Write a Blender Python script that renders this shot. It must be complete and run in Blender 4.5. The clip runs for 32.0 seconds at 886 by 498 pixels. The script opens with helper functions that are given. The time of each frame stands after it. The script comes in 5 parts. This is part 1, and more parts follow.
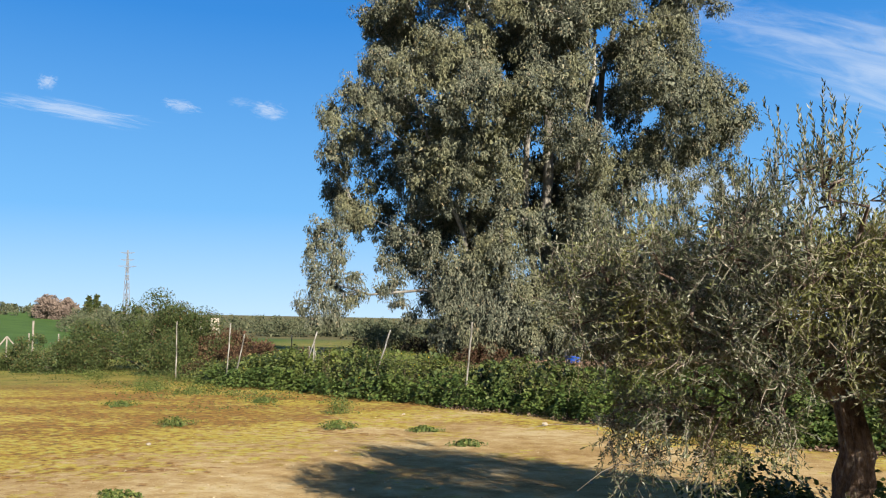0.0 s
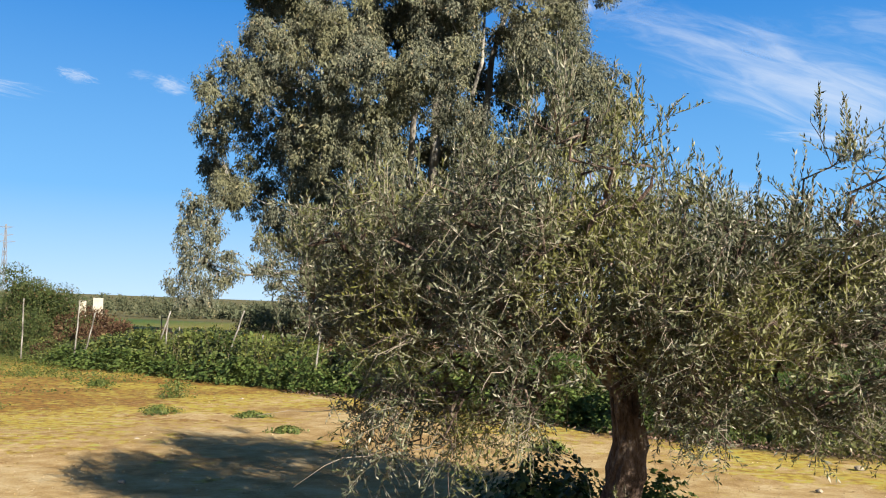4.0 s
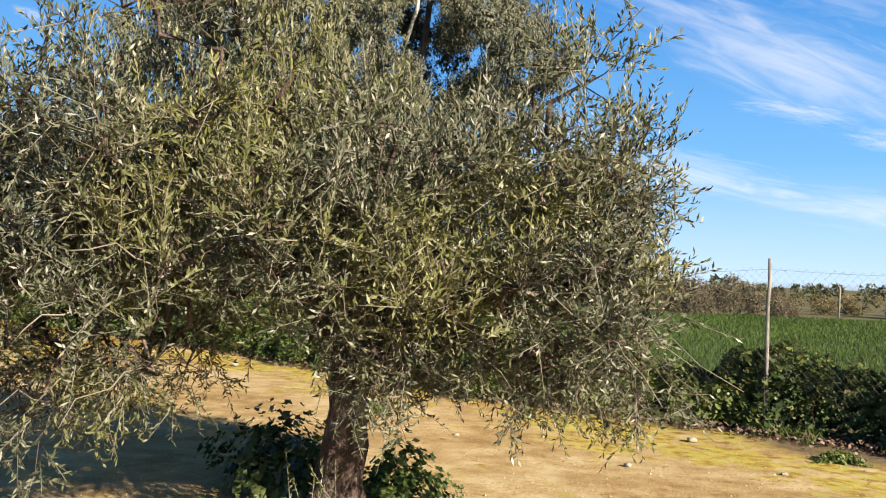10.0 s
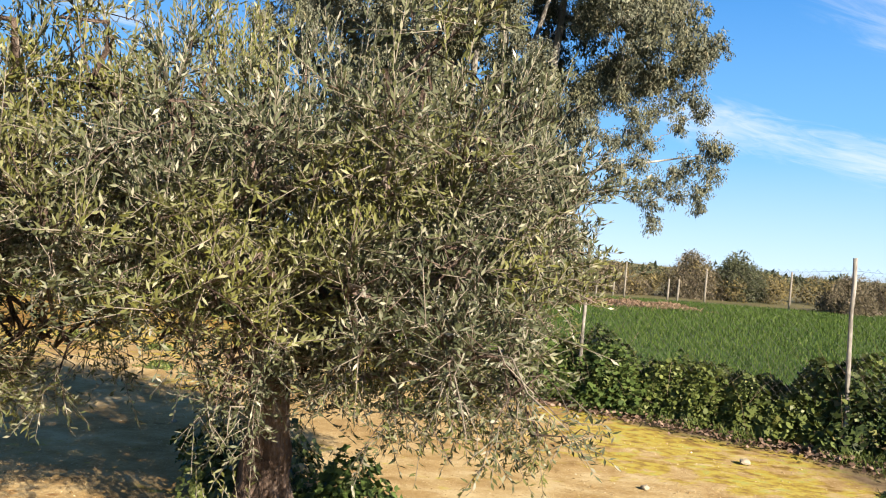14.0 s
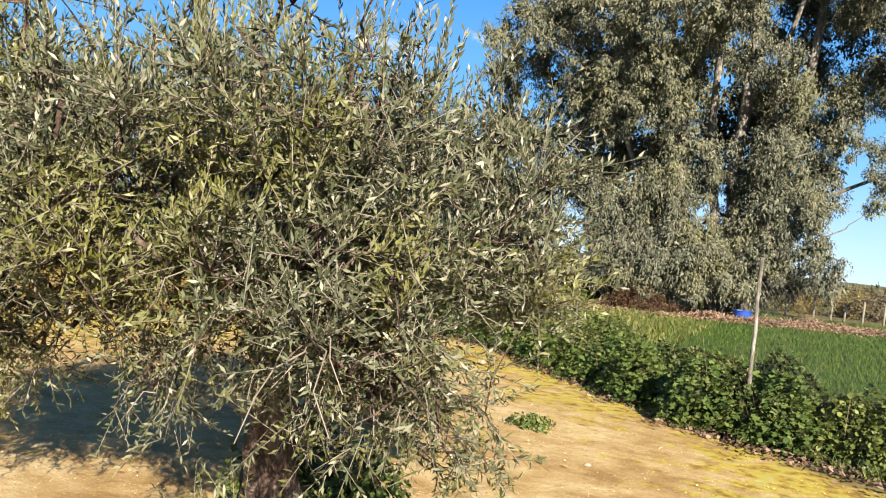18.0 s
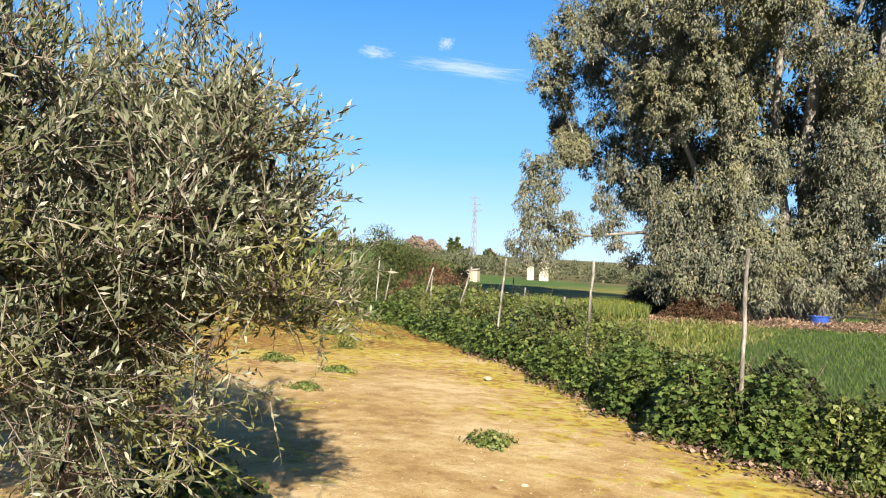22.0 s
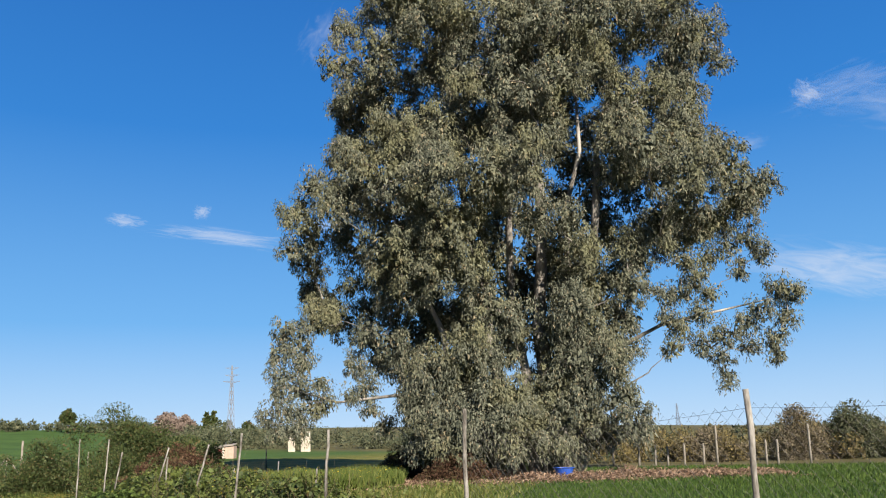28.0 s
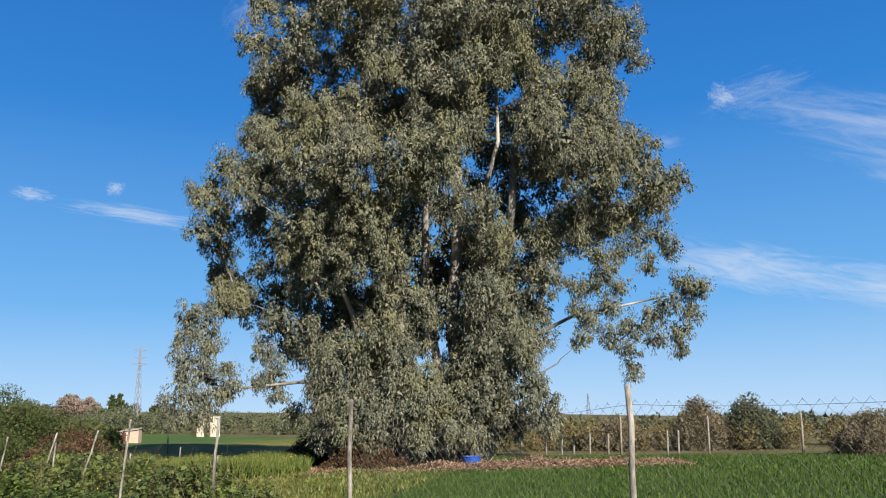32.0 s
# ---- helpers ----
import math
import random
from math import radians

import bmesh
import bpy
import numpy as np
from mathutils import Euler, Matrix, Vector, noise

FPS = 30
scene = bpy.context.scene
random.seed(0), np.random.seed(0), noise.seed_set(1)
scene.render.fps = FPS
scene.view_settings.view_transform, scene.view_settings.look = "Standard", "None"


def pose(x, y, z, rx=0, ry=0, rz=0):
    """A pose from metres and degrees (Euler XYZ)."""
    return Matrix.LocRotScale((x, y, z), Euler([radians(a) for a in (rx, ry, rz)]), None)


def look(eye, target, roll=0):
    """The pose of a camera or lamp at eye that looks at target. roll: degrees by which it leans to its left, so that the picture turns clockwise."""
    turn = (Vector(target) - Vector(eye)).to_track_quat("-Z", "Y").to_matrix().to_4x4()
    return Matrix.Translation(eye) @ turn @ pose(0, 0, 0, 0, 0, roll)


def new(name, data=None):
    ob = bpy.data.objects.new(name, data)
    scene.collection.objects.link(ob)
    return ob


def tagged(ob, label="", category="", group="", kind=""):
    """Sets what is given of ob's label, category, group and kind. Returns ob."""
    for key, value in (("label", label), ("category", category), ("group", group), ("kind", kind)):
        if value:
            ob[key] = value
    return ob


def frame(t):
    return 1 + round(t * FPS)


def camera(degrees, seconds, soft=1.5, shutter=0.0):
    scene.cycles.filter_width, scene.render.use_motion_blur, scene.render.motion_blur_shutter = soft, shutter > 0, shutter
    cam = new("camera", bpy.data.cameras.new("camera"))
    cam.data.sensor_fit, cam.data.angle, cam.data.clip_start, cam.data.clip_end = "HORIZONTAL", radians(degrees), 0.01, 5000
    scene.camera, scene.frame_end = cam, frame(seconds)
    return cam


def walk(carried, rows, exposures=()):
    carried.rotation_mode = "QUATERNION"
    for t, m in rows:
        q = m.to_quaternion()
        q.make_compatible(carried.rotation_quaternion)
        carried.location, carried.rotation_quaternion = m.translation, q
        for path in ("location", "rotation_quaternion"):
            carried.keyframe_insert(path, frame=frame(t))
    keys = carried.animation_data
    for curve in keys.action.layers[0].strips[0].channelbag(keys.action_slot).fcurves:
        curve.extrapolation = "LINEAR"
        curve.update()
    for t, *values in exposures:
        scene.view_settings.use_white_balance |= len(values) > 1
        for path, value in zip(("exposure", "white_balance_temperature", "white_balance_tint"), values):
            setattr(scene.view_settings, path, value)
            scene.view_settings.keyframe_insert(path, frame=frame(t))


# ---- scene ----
cam = camera(56.5, 32.0, soft=1.1)
PATH = [
    (0, (1.816, -1.429, 1.729), (1.189, 0.46, 1.922), -0.4),
    (0.5, (1.866, -1.365, 1.725), (1.238, 0.525, 1.914), -0.3),
    (1, (1.979, -1.25, 1.711), (1.334, 0.634, 1.901), -0.3),
    (1.5, (2.086, -1.193, 1.702), (1.424, 0.685, 1.889), -0.2),
    (2, (2.18, -1.113, 1.707), (1.529, 0.77, 1.881), -0.3),
    (2.5, (2.261, -0.936, 1.699), (1.692, 0.974, 1.867), -0.1),
    (3, (2.321, -0.756, 1.686), (1.818, 1.173, 1.851), 0.2),
    (3.5, (2.49, -0.571, 1.662), (2.041, 1.371, 1.834), 0.2),
    (4, (2.692, -0.439, 1.658), (2.284, 1.512, 1.817), 0.6),
    (4.5, (2.838, -0.27, 1.625), (2.589, 1.707, 1.788), 0.9),
    (6.5, (3.332, 0.148, 1.572), (3.228, 2.141, 1.702), 2.8),
    (7, (3.43, 0.311, 1.541), (3.312, 2.304, 1.662), 2.3),
    (7.5, (3.495, 0.462, 1.559), (3.377, 2.455, 1.675), 2.1),
    (8, (3.621, 0.474, 1.556), (3.465, 2.464, 1.68), 1.0),
    (8.5, (3.757, 0.58, 1.583), (3.489, 2.558, 1.702), 1.3),
    (9, (3.948, 0.677, 1.591), (3.654, 2.654, 1.658), 1.7),
    (9.5, (4.029, 0.821, 1.567), (3.721, 2.796, 1.634), 2.1),
    (10, (4.098, 0.895, 1.582), (3.779, 2.869, 1.643), 2.3),
    (10.5, (4.279, 0.947, 1.611), (3.912, 2.911, 1.677), 2.6),
    (11, (4.503, 0.996, 1.678), (4.094, 2.953, 1.718), 2.9),
    (11.5, (4.569, 1.145, 1.691), (4.162, 3.103, 1.711), 3.5),
    (12, (4.707, 1.248, 1.721), (4.263, 3.198, 1.748), 3.9),
    (12.5, (4.906, 1.335, 1.722), (4.324, 3.248, 1.74), 4.3),
    (13, (5.068, 1.394, 1.716), (4.445, 3.294, 1.729), 4.6),
    (13.5, (5.145, 1.545, 1.684), (4.489, 3.434, 1.69), 4.0),
    (14, (5.204, 1.709, 1.683), (4.519, 3.588, 1.698), 3.6),
    (14.5, (5.318, 1.757, 1.582), (4.531, 3.595, 1.622), 3.4),
    (16.5, (5.833, 2.367, 1.601), (4.777, 4.065, 1.648), 1.8),
    (17, (5.967, 2.551, 1.615), (4.745, 4.134, 1.658), 3.6),
    (17.5, (6.062, 2.65, 1.628), (4.826, 4.222, 1.644), 5.0),
    (18, (6.178, 2.724, 1.66), (4.945, 4.299, 1.671), 5.1),
    (18.5, (6.323, 2.841, 1.626), (5.1, 4.423, 1.657), 3.9),
    (19, (6.517, 3.016, 1.584), (5.298, 4.601, 1.634), 2.5),
    (19.5, (6.596, 3.231, 1.571), (5.368, 4.81, 1.61), 2.5),
    (20, (6.67, 3.351, 1.611), (5.42, 4.911, 1.657), 2.3),
    (20.5, (6.754, 3.567, 1.574), (5.466, 5.097, 1.624), 2.2),
    (21, (6.866, 3.764, 1.576), (5.51, 5.233, 1.623), 2.3),
    (21.5, (6.873, 3.932, 1.558), (5.5, 5.385, 1.605), 2.4),
    (22, (6.856, 4.066, 1.589), (5.46, 5.497, 1.642), 2.3),
    (22.5, (6.903, 4.179, 1.581), (5.5, 5.604, 1.647), 1.9),
    (23, (7.049, 4.318, 1.592), (5.664, 5.758, 1.666), 2.0),
    (23.5, (7.086, 4.414, 1.568), (5.944, 6.054, 1.655), 1.8),
    (24, (7.054, 4.467, 1.548), (6.128, 6.238, 1.614), 1.6),
    (24.5, (7.014, 4.483, 1.547), (6.149, 6.286, 1.593), 1.8),
    (26.5, (7.001, 4.634, 1.604), (6.136, 6.423, 1.829), -3.3),
    (27, (6.999, 4.651, 1.623), (6.091, 6.398, 1.974), -2.8),
    (27.5, (7.017, 4.625, 1.628), (6.109, 6.359, 2.037), -2.5),
    (28, (7.042, 4.596, 1.635), (6.132, 6.319, 2.087), -1.9),
    (28.5, (7.061, 4.561, 1.641), (6.164, 6.283, 2.122), -1.3),
    (29, (7.078, 4.549, 1.636), (6.2, 6.271, 2.15), -0.7),
    (29.5, (7.098, 4.57, 1.655), (6.244, 6.301, 2.178), -0.7),
    (30, (7.136, 4.623, 1.666), (6.31, 6.369, 2.186), -1.0),
    (30.5, (7.176, 4.666, 1.669), (6.369, 6.429, 2.161), -1.3),
    (31, (7.158, 4.799, 1.674), (6.373, 6.582, 2.126), -1.4),
    (31.5, (7.121, 4.913, 1.678), (6.356, 6.712, 2.102), -1.2),
    (32, (7.159, 4.96, 1.676), (6.418, 6.77, 2.093), -1.2),
]
EXPOSURES = [(0, 1.66, 6300, 10), (4, 1.7, 6400, 11), (7, 1.75, 6500, 13), (13, 1.93, 6650, 13), (17, 2.03, 6600, 12), (20, 2.05, 6500, 12), (23, 2.0, 6600, 12), (24.5, 1.7, 6650, 12), (26.5, 1.6, 6550, 13), (28, 1.47, 6250, 13), (32, 1.45, 6150, 12)]
walk(cam, [(t, look(eye, target, roll)) for t, eye, target, roll in PATH], EXPOSURES)


# ---- world, sun, exposure ----
SUN_AZ, SUN_EL = 129.0, 25.0          # degrees clockwise from +y, and above the horizon
world = bpy.data.worlds.new("sky")
scene.world = world
world.use_nodes = True
wn = world.node_tree.nodes
sky = wn.new("ShaderNodeTexSky")
sky.sky_type, sky.sun_disc = "NISHITA", False
sky.sun_elevation, sky.sun_rotation = radians(SUN_EL), radians(SUN_AZ)
sky.air_density, sky.dust_density, sky.ozone_density = 1.0, 0.0, 4.0
# the sky deepens upwards from a pale horizon: a gradient laid over the sky model
way_up = wn.new("ShaderNodeTexCoord")
split = wn.new("ShaderNodeSeparateXYZ")
grade = wn.new("ShaderNodeValToRGB")
for _ in range(5):
    grade.color_ramp.elements.new(0.5)
# last stop, overhead and unseen, is dimmed and greyed to weaken the blue fill
for e, (at, c) in zip(grade.color_ramp.elements, ((0.0, (0.13, 0.11, 0.08)), (0.495, (0.13, 0.11, 0.08)), (0.503, (0.31, 0.44, 0.57)), (0.57, (0.103, 0.282, 0.513)), (0.68, (0.021, 0.145, 0.40)), (0.77, (0.013, 0.10, 0.32)), (0.83, (0.034, 0.057, 0.086)))):
    e.position, e.color = at, (*c, 1)
half_up = wn.new("ShaderNodeMath")
half_up.operation = "MULTIPLY_ADD"
half_up.inputs[1].default_value, half_up.inputs[2].default_value = 0.5, 0.5
blend = wn.new("ShaderNodeMix")
blend.data_type = "RGBA"
blend.inputs[0].default_value = 0.06
lift = wn.new("ShaderNodeMix")
lift.data_type, lift.blend_type = "RGBA", "MULTIPLY"
lift.inputs[0].default_value, lift.inputs[7].default_value = 1.0, (10.0, 10.0, 10.0, 1)
wl = world.node_tree.links
wl.new(way_up.outputs["Generated"], split.inputs[0])
wl.new(split.outputs[2], half_up.inputs[0])
wl.new(half_up.outputs[0], grade.inputs[0])
wl.new(grade.outputs[0], lift.inputs[6])
wl.new(lift.outputs[2], blend.inputs[6])
wl.new(sky.outputs[0], blend.inputs[7])
wl.new(blend.outputs[2], wn["Background"].inputs[0])
wn["Background"].inputs[1].default_value = 0.057
sun = new("sun", bpy.data.lights.new("sun", "SUN"))
sun.data.energy, sun.data.angle, sun.data.color = 5.0, radians(0.55), (1.0, 0.87, 0.68)
sa, se = radians(SUN_AZ), radians(SUN_EL)
sun_way = Vector((math.sin(sa) * math.cos(se), math.cos(sa) * math.cos(se), math.sin(se)))
sun.matrix_world = look(tuple(sun_way * 60), (0, 0, 0))


# ---- materials ----
def node_material(name, rough=0.8, spec=0.3):
    m = bpy.data.materials.new(name)
    m.use_nodes = True
    nt = m.node_tree
    b = nt.nodes["Principled BSDF"]
    b.inputs["Roughness"].default_value = rough
    b.inputs["Specular IOR Level"].default_value = spec
    return m, nt, b


def add(nt, kind, **values):
    n = nt.nodes.new(kind)
    for k, v in values.items():
        n.inputs[k].default_value = v
    return n


def ramp(nt, source, stops):
    r = nt.nodes.new("ShaderNodeValToRGB")
    while len(r.color_ramp.elements) < len(stops):
        r.color_ramp.elements.new(0.5)
    for e, (at, c) in zip(r.color_ramp.elements, stops):
        e.position, e.color = at, (*c, 1)
    nt.links.new(source, r.inputs[0])
    return r.outputs[0]


def fac(nt, source, low, high):
    r = nt.nodes.new("ShaderNodeMapRange")
    r.interpolation_type = "SMOOTHSTEP"
    r.inputs[1].default_value, r.inputs[2].default_value = low, high
    nt.links.new(source, r.inputs[0])
    return r.outputs[0]


def mix(nt, f, a, b, mode="MIX"):
    m = nt.nodes.new("ShaderNodeMix")
    m.data_type, m.blend_type = "RGBA", mode
    for socket, v in ((m.inputs[0], f), (m.inputs[6], a), (m.inputs[7], b)):
        if isinstance(v, (int, float)):
            socket.default_value = v
        elif isinstance(v, tuple):
            socket.default_value = (*v, 1)
        else:
            nt.links.new(v, socket)
    return m.outputs[2]


def calc(nt, op, a, b=0.0):
    n = nt.nodes.new("ShaderNodeMath")
    n.operation = op
    for socket, v in ((n.inputs[0], a), (n.inputs[1], b)):
        if isinstance(v, (int, float)):
            socket.default_value = v
        else:
            nt.links.new(v, socket)
    return n.outputs[0]


def noise_of(nt, scale, detail=4.0, rough=0.55, stretch=None):
    n = add(nt, "ShaderNodeTexNoise", Scale=scale, Detail=detail, Roughness=rough)
    tc = nt.nodes.new("ShaderNodeTexCoord")
    out = tc.outputs["Object"]
    if stretch:
        mp = nt.nodes.new("ShaderNodeMapping")
        mp.inputs["Scale"].default_value = stretch
        nt.links.new(out, mp.inputs[0])
        out = mp.outputs[0]
    nt.links.new(out, n.inputs["Vector"])
    return n.outputs[0]


def bump(nt, b, height, strength, distance):
    n = add(nt, "ShaderNodeBump", Strength=strength, Distance=distance)
    nt.links.new(height, n.inputs["Height"])
    nt.links.new(n.outputs[0], b.inputs["Normal"])


def leaf_material(name, stops, rough=0.55, spec=0.35, through_light=0.25, patch=None):
    """Leaves: colour from leaf to leaf and in patches, with some light through the blade."""
    m, nt, b = node_material(name, rough, spec)
    geo = nt.nodes.new("ShaderNodeNewGeometry")
    colour = ramp(nt, geo.outputs["Random Per Island"], stops)
    if patch:
        scale, tint, amount = patch
        f = fac(nt, noise_of(nt, scale, 2.0), 0.45, 0.65)
        colour = mix(nt, calc(nt, "MULTIPLY", f, amount), colour, tint)
    nt.links.new(colour, b.inputs["Base Color"])
    t = nt.nodes.new("ShaderNodeBsdfTranslucent")
    warm = mix(nt, 1.0, colour, (1.0, 1.0, 0.55), "MULTIPLY")
    nt.links.new(warm, t.inputs[0])
    s = nt.nodes.new("ShaderNodeMixShader")
    s.inputs[0].default_value = through_light
    nt.links.new(b.outputs[0], s.inputs[1])
    nt.links.new(t.outputs[0], s.inputs[2])
    nt.links.new(s.outputs[0], nt.nodes["Material Output"].inputs[0])
    return m


def plain_material(name, stops, scale, rough=0.8, bump_scale=None, bump_strength=0.4, bump_size=0.01, stretch=None, spec=0.3, metal=0.0):
    """A solid surface: colour from noise at two scales, with fine relief."""
    m, nt, b = node_material(name, rough, spec)
    b.inputs["Metallic"].default_value = metal
    a = noise_of(nt, scale, 6.0, 0.6, stretch)
    c = noise_of(nt, scale * 7.3, 3.0, 0.6, stretch)
    f = calc(nt, "ADD", calc(nt, "MULTIPLY", a, 0.7), calc(nt, "MULTIPLY", c, 0.3))
    nt.links.new(ramp(nt, f, stops), b.inputs["Base Color"])
    if bump_scale:
        bump(nt, b, noise_of(nt, bump_scale, 5.0, 0.65, stretch), bump_strength, bump_size)
    return m


# The fence line: where the yard ends and the green field begins.
FENCE_A, FENCE_B = Vector((6.2, 10.4, 0)), Vector((-6.6, 19.0, 0))
along = (FENCE_B - FENCE_A).normalized()
across = Vector((along.y, -along.x, 0))
if across.y < 0:
    across = -across


def fence_xy(s, d):
    """The place s metres along the fence from its near post (to the north-west) and d metres beyond it."""
    p = FENCE_A + along * s + across * d
    return p.x, p.y


def terrain(x, y):
    """The lie of the land: level near the yard, rising gently far to the west."""
    r = math.hypot(x, y)
    west = max(0.0, min(1.0, (-x * 0.9 - 20) / 120))
    h = west * west * 6.5
    h += min(1.5, max(0.0, (r - 150) / 400) * 1.5)
    return h


def ground_material():
    m, nt, b = node_material("ground_earth", 0.95, 0.15)
    tc = nt.nodes.new("ShaderNodeTexCoord")
    sep = nt.nodes.new("ShaderNodeSeparateXYZ")
    nt.links.new(tc.outputs["Object"], sep.inputs[0])
    x, y = sep.outputs[0], sep.outputs[1]
    # distance beyond the fence line
    d = calc(nt, "ADD", calc(nt, "MULTIPLY", calc(nt, "SUBTRACT", x, FENCE_A.x), across.x), calc(nt, "MULTIPLY", calc(nt, "SUBTRACT", y, FENCE_A.y), across.y))
    s = calc(nt, "ADD", calc(nt, "MULTIPLY", calc(nt, "SUBTRACT", x, FENCE_A.x), along.x), calc(nt, "MULTIPLY", calc(nt, "SUBTRACT", y, FENCE_A.y), along.y))
    wob = calc(nt, "MULTIPLY", calc(nt, "SUBTRACT", noise_of(nt, 0.5, 3.0), 0.5), 2.5)
    dw = calc(nt, "ADD", d, wob)
    # sandy earth: broad pale and brown drifts, clods, grit
    flat = (0.85, 1.0, 1.0)
    broad = calc(nt, "ADD", calc(nt, "MULTIPLY", noise_of(nt, 0.55, 6.0, 0.65, flat), 0.55), calc(nt, "MULTIPLY", noise_of(nt, 3.5, 5.0, 0.6, flat), 0.45))
    sand = ramp(nt, broad, [(0.40, (0.185, 0.118, 0.046)), (0.47, (0.255, 0.178, 0.078)), (0.53, (0.305, 0.228, 0.112)), (0.60, (0.37, 0.30, 0.17))])
    clods = noise_of(nt, 8.0, 4.0, 0.6, flat)
    sand = mix(nt, calc(nt, "MULTIPLY", fac(nt, clods, 0.56, 0.70), 0.35), sand, (0.19, 0.11, 0.04))
    grit = noise_of(nt, 55.0, 3.0, 0.75)
    sand = mix(nt, calc(nt, "MULTIPLY", fac(nt, grit, 0.58, 0.68), 0.6), sand, (0.492, 0.42, 0.276))
    sand = mix(nt, calc(nt, "MULTIPLY", fac(nt, noise_of(nt, 30.0, 3.0, 0.7), 0.55, 0.66), 0.45), sand, (0.156, 0.09, 0.036))
    # low moss, yellow-green, and withered rust-brown patches
    moss_far = fac(nt, calc(nt, "ADD", s, calc(nt, "MULTIPLY", d, -0.25)), 7.0, 15.0)
    moss_edge = calc(nt, "MULTIPLY", fac(nt, dw, -3.2, -1.2), 0.55)
    moss = calc(nt, "MAXIMUM", moss_far, moss_edge)
    mn = calc(nt, "ADD", calc(nt, "MULTIPLY", noise_of(nt, 0.7, 8.0, 0.7, flat), 0.55), calc(nt, "MULTIPLY", noise_of(nt, 5.0, 4.0, 0.6, flat), 0.45))
    mask = fac(nt, calc(nt, "ADD", calc(nt, "MULTIPLY", moss, 0.2), mn), 0.55, 0.62)
    mosscol = ramp(nt, noise_of(nt, 7.0, 4.0, 0.6, flat), [(0.38, (0.13, 0.08, 0.014)), (0.46, (0.24, 0.18, 0.02)), (0.54, (0.31, 0.26, 0.033)), (0.62, (0.24, 0.26, 0.055))])
    col = mix(nt, calc(nt, "MULTIPLY", mask, 0.8), sand, mosscol)
    rn = calc(nt, "ADD", calc(nt, "MULTIPLY", noise_of(nt, 0.45, 8.0, 0.7, (0.7, 1.1, 1.0)), 0.6), calc(nt, "MULTIPLY", noise_of(nt, 6.0, 4.0, 0.6, flat), 0.4))
    rust = fac(nt, calc(nt, "ADD", calc(nt, "MULTIPLY", moss_far, 0.12), rn), 0.575, 0.635)
    col = mix(nt, calc(nt, "MULTIPLY", rust, 0.8), col, ramp(nt, clods, [(0.42, (0.072, 0.03, 0.0108)), (0.56, (0.198, 0.096, 0.024))]))
    # litter at the foot of the hedge
    foot = calc(nt, "MULTIPLY", fac(nt, dw, -0.75, -0.25), calc(nt, "SUBTRACT", 1.0, fac(nt, dw, 1.2, 2.2)))
    col = mix(nt, calc(nt, "MULTIPLY", foot, 0.85), col, ramp(nt, noise_of(nt, 9.0, 6.0, 0.7), [(0.35, (0.036, 0.027, 0.018)), (0.6, (0.102, 0.078, 0.06))]))
    # the field beyond the fence
    # green kept dark under the wheat: shade between the blades put into the colour
    green = ramp(nt, noise_of(nt, 0.9, 8.0, 0.7), [(0.3, (0.018, 0.034, 0.008)), (0.55, (0.03, 0.06, 0.012)), (0.75, (0.048, 0.085, 0.018))])
    rough_grass = ramp(nt, noise_of(nt, 0.5, 8.0, 0.7), [(0.38, (0.054, 0.063, 0.0132)), (0.5, (0.114, 0.12, 0.024)), (0.62, (0.18, 0.156, 0.042))])
    green = mix(nt, fac(nt, calc(nt, "ADD", calc(nt, "SUBTRACT", s, calc(nt, "MULTIPLY", d, 1.15)), calc(nt, "MULTIPLY", wob, 1.5)), 5.5, 10.5), green, rough_grass)
    west = fac(nt, calc(nt, "MULTIPLY", x, -1.0), 40.0, 58.0)
    green = mix(nt, west, green, ramp(nt, noise_of(nt, 0.2, 6.0), [(0.3, (0.03, 0.066, 0.012)), (0.7, (0.054, 0.102, 0.021))]))
    pasture = calc(nt, "ADD", calc(nt, "ADD", s, calc(nt, "MULTIPLY", d, -0.15)), calc(nt, "MULTIPLY", wob, 1.2))
    col = mix(nt, calc(nt, "MULTIPLY", fac(nt, pasture, 22.0, 31.0), 0.75), col, rough_grass)
    col = mix(nt, fac(nt, calc(nt, "ADD", pasture, calc(nt, "MULTIPLY", wob, 1.0)), 34.0, 40.0), col, green)
    col = mix(nt, fac(nt, dw, 0.8, 1.8), col, green)
    scrub = ramp(nt, noise_of(nt, 0.25, 7.0, 0.7), [(0.38, (0.055, 0.055, 0.026)), (0.6, (0.105, 0.095, 0.042))])
    far_off = fac(nt, calc(nt, "ADD", y, wob), 46.0, 47.5)
    farm = fac(nt, calc(nt, "SUBTRACT", calc(nt, "MULTIPLY", x, -1.0), calc(nt, "MULTIPLY", y, 0.8)), 2.0, 10.0)
    near_grass = calc(nt, "MULTIPLY", calc(nt, "SUBTRACT", 1.0, fac(nt, y, 95.0, 112.0)), fac(nt, calc(nt, "MULTIPLY", x, -1.0), 8.0, 14.0))
    col = mix(nt, calc(nt, "MULTIPLY", far_off, calc(nt, "SUBTRACT", 1.0, calc(nt, "MAXIMUM", farm, near_grass))), col, scrub)
    nt.links.new(col, b.inputs["Base Color"])
    h = calc(nt, "ADD", calc(nt, "MULTIPLY", noise_of(nt, 14.0, 6.0, 0.65), 0.7), calc(nt, "MULTIPLY", grit, 0.3))
    bump(nt, b, h, 0.8, 0.018)
    return m


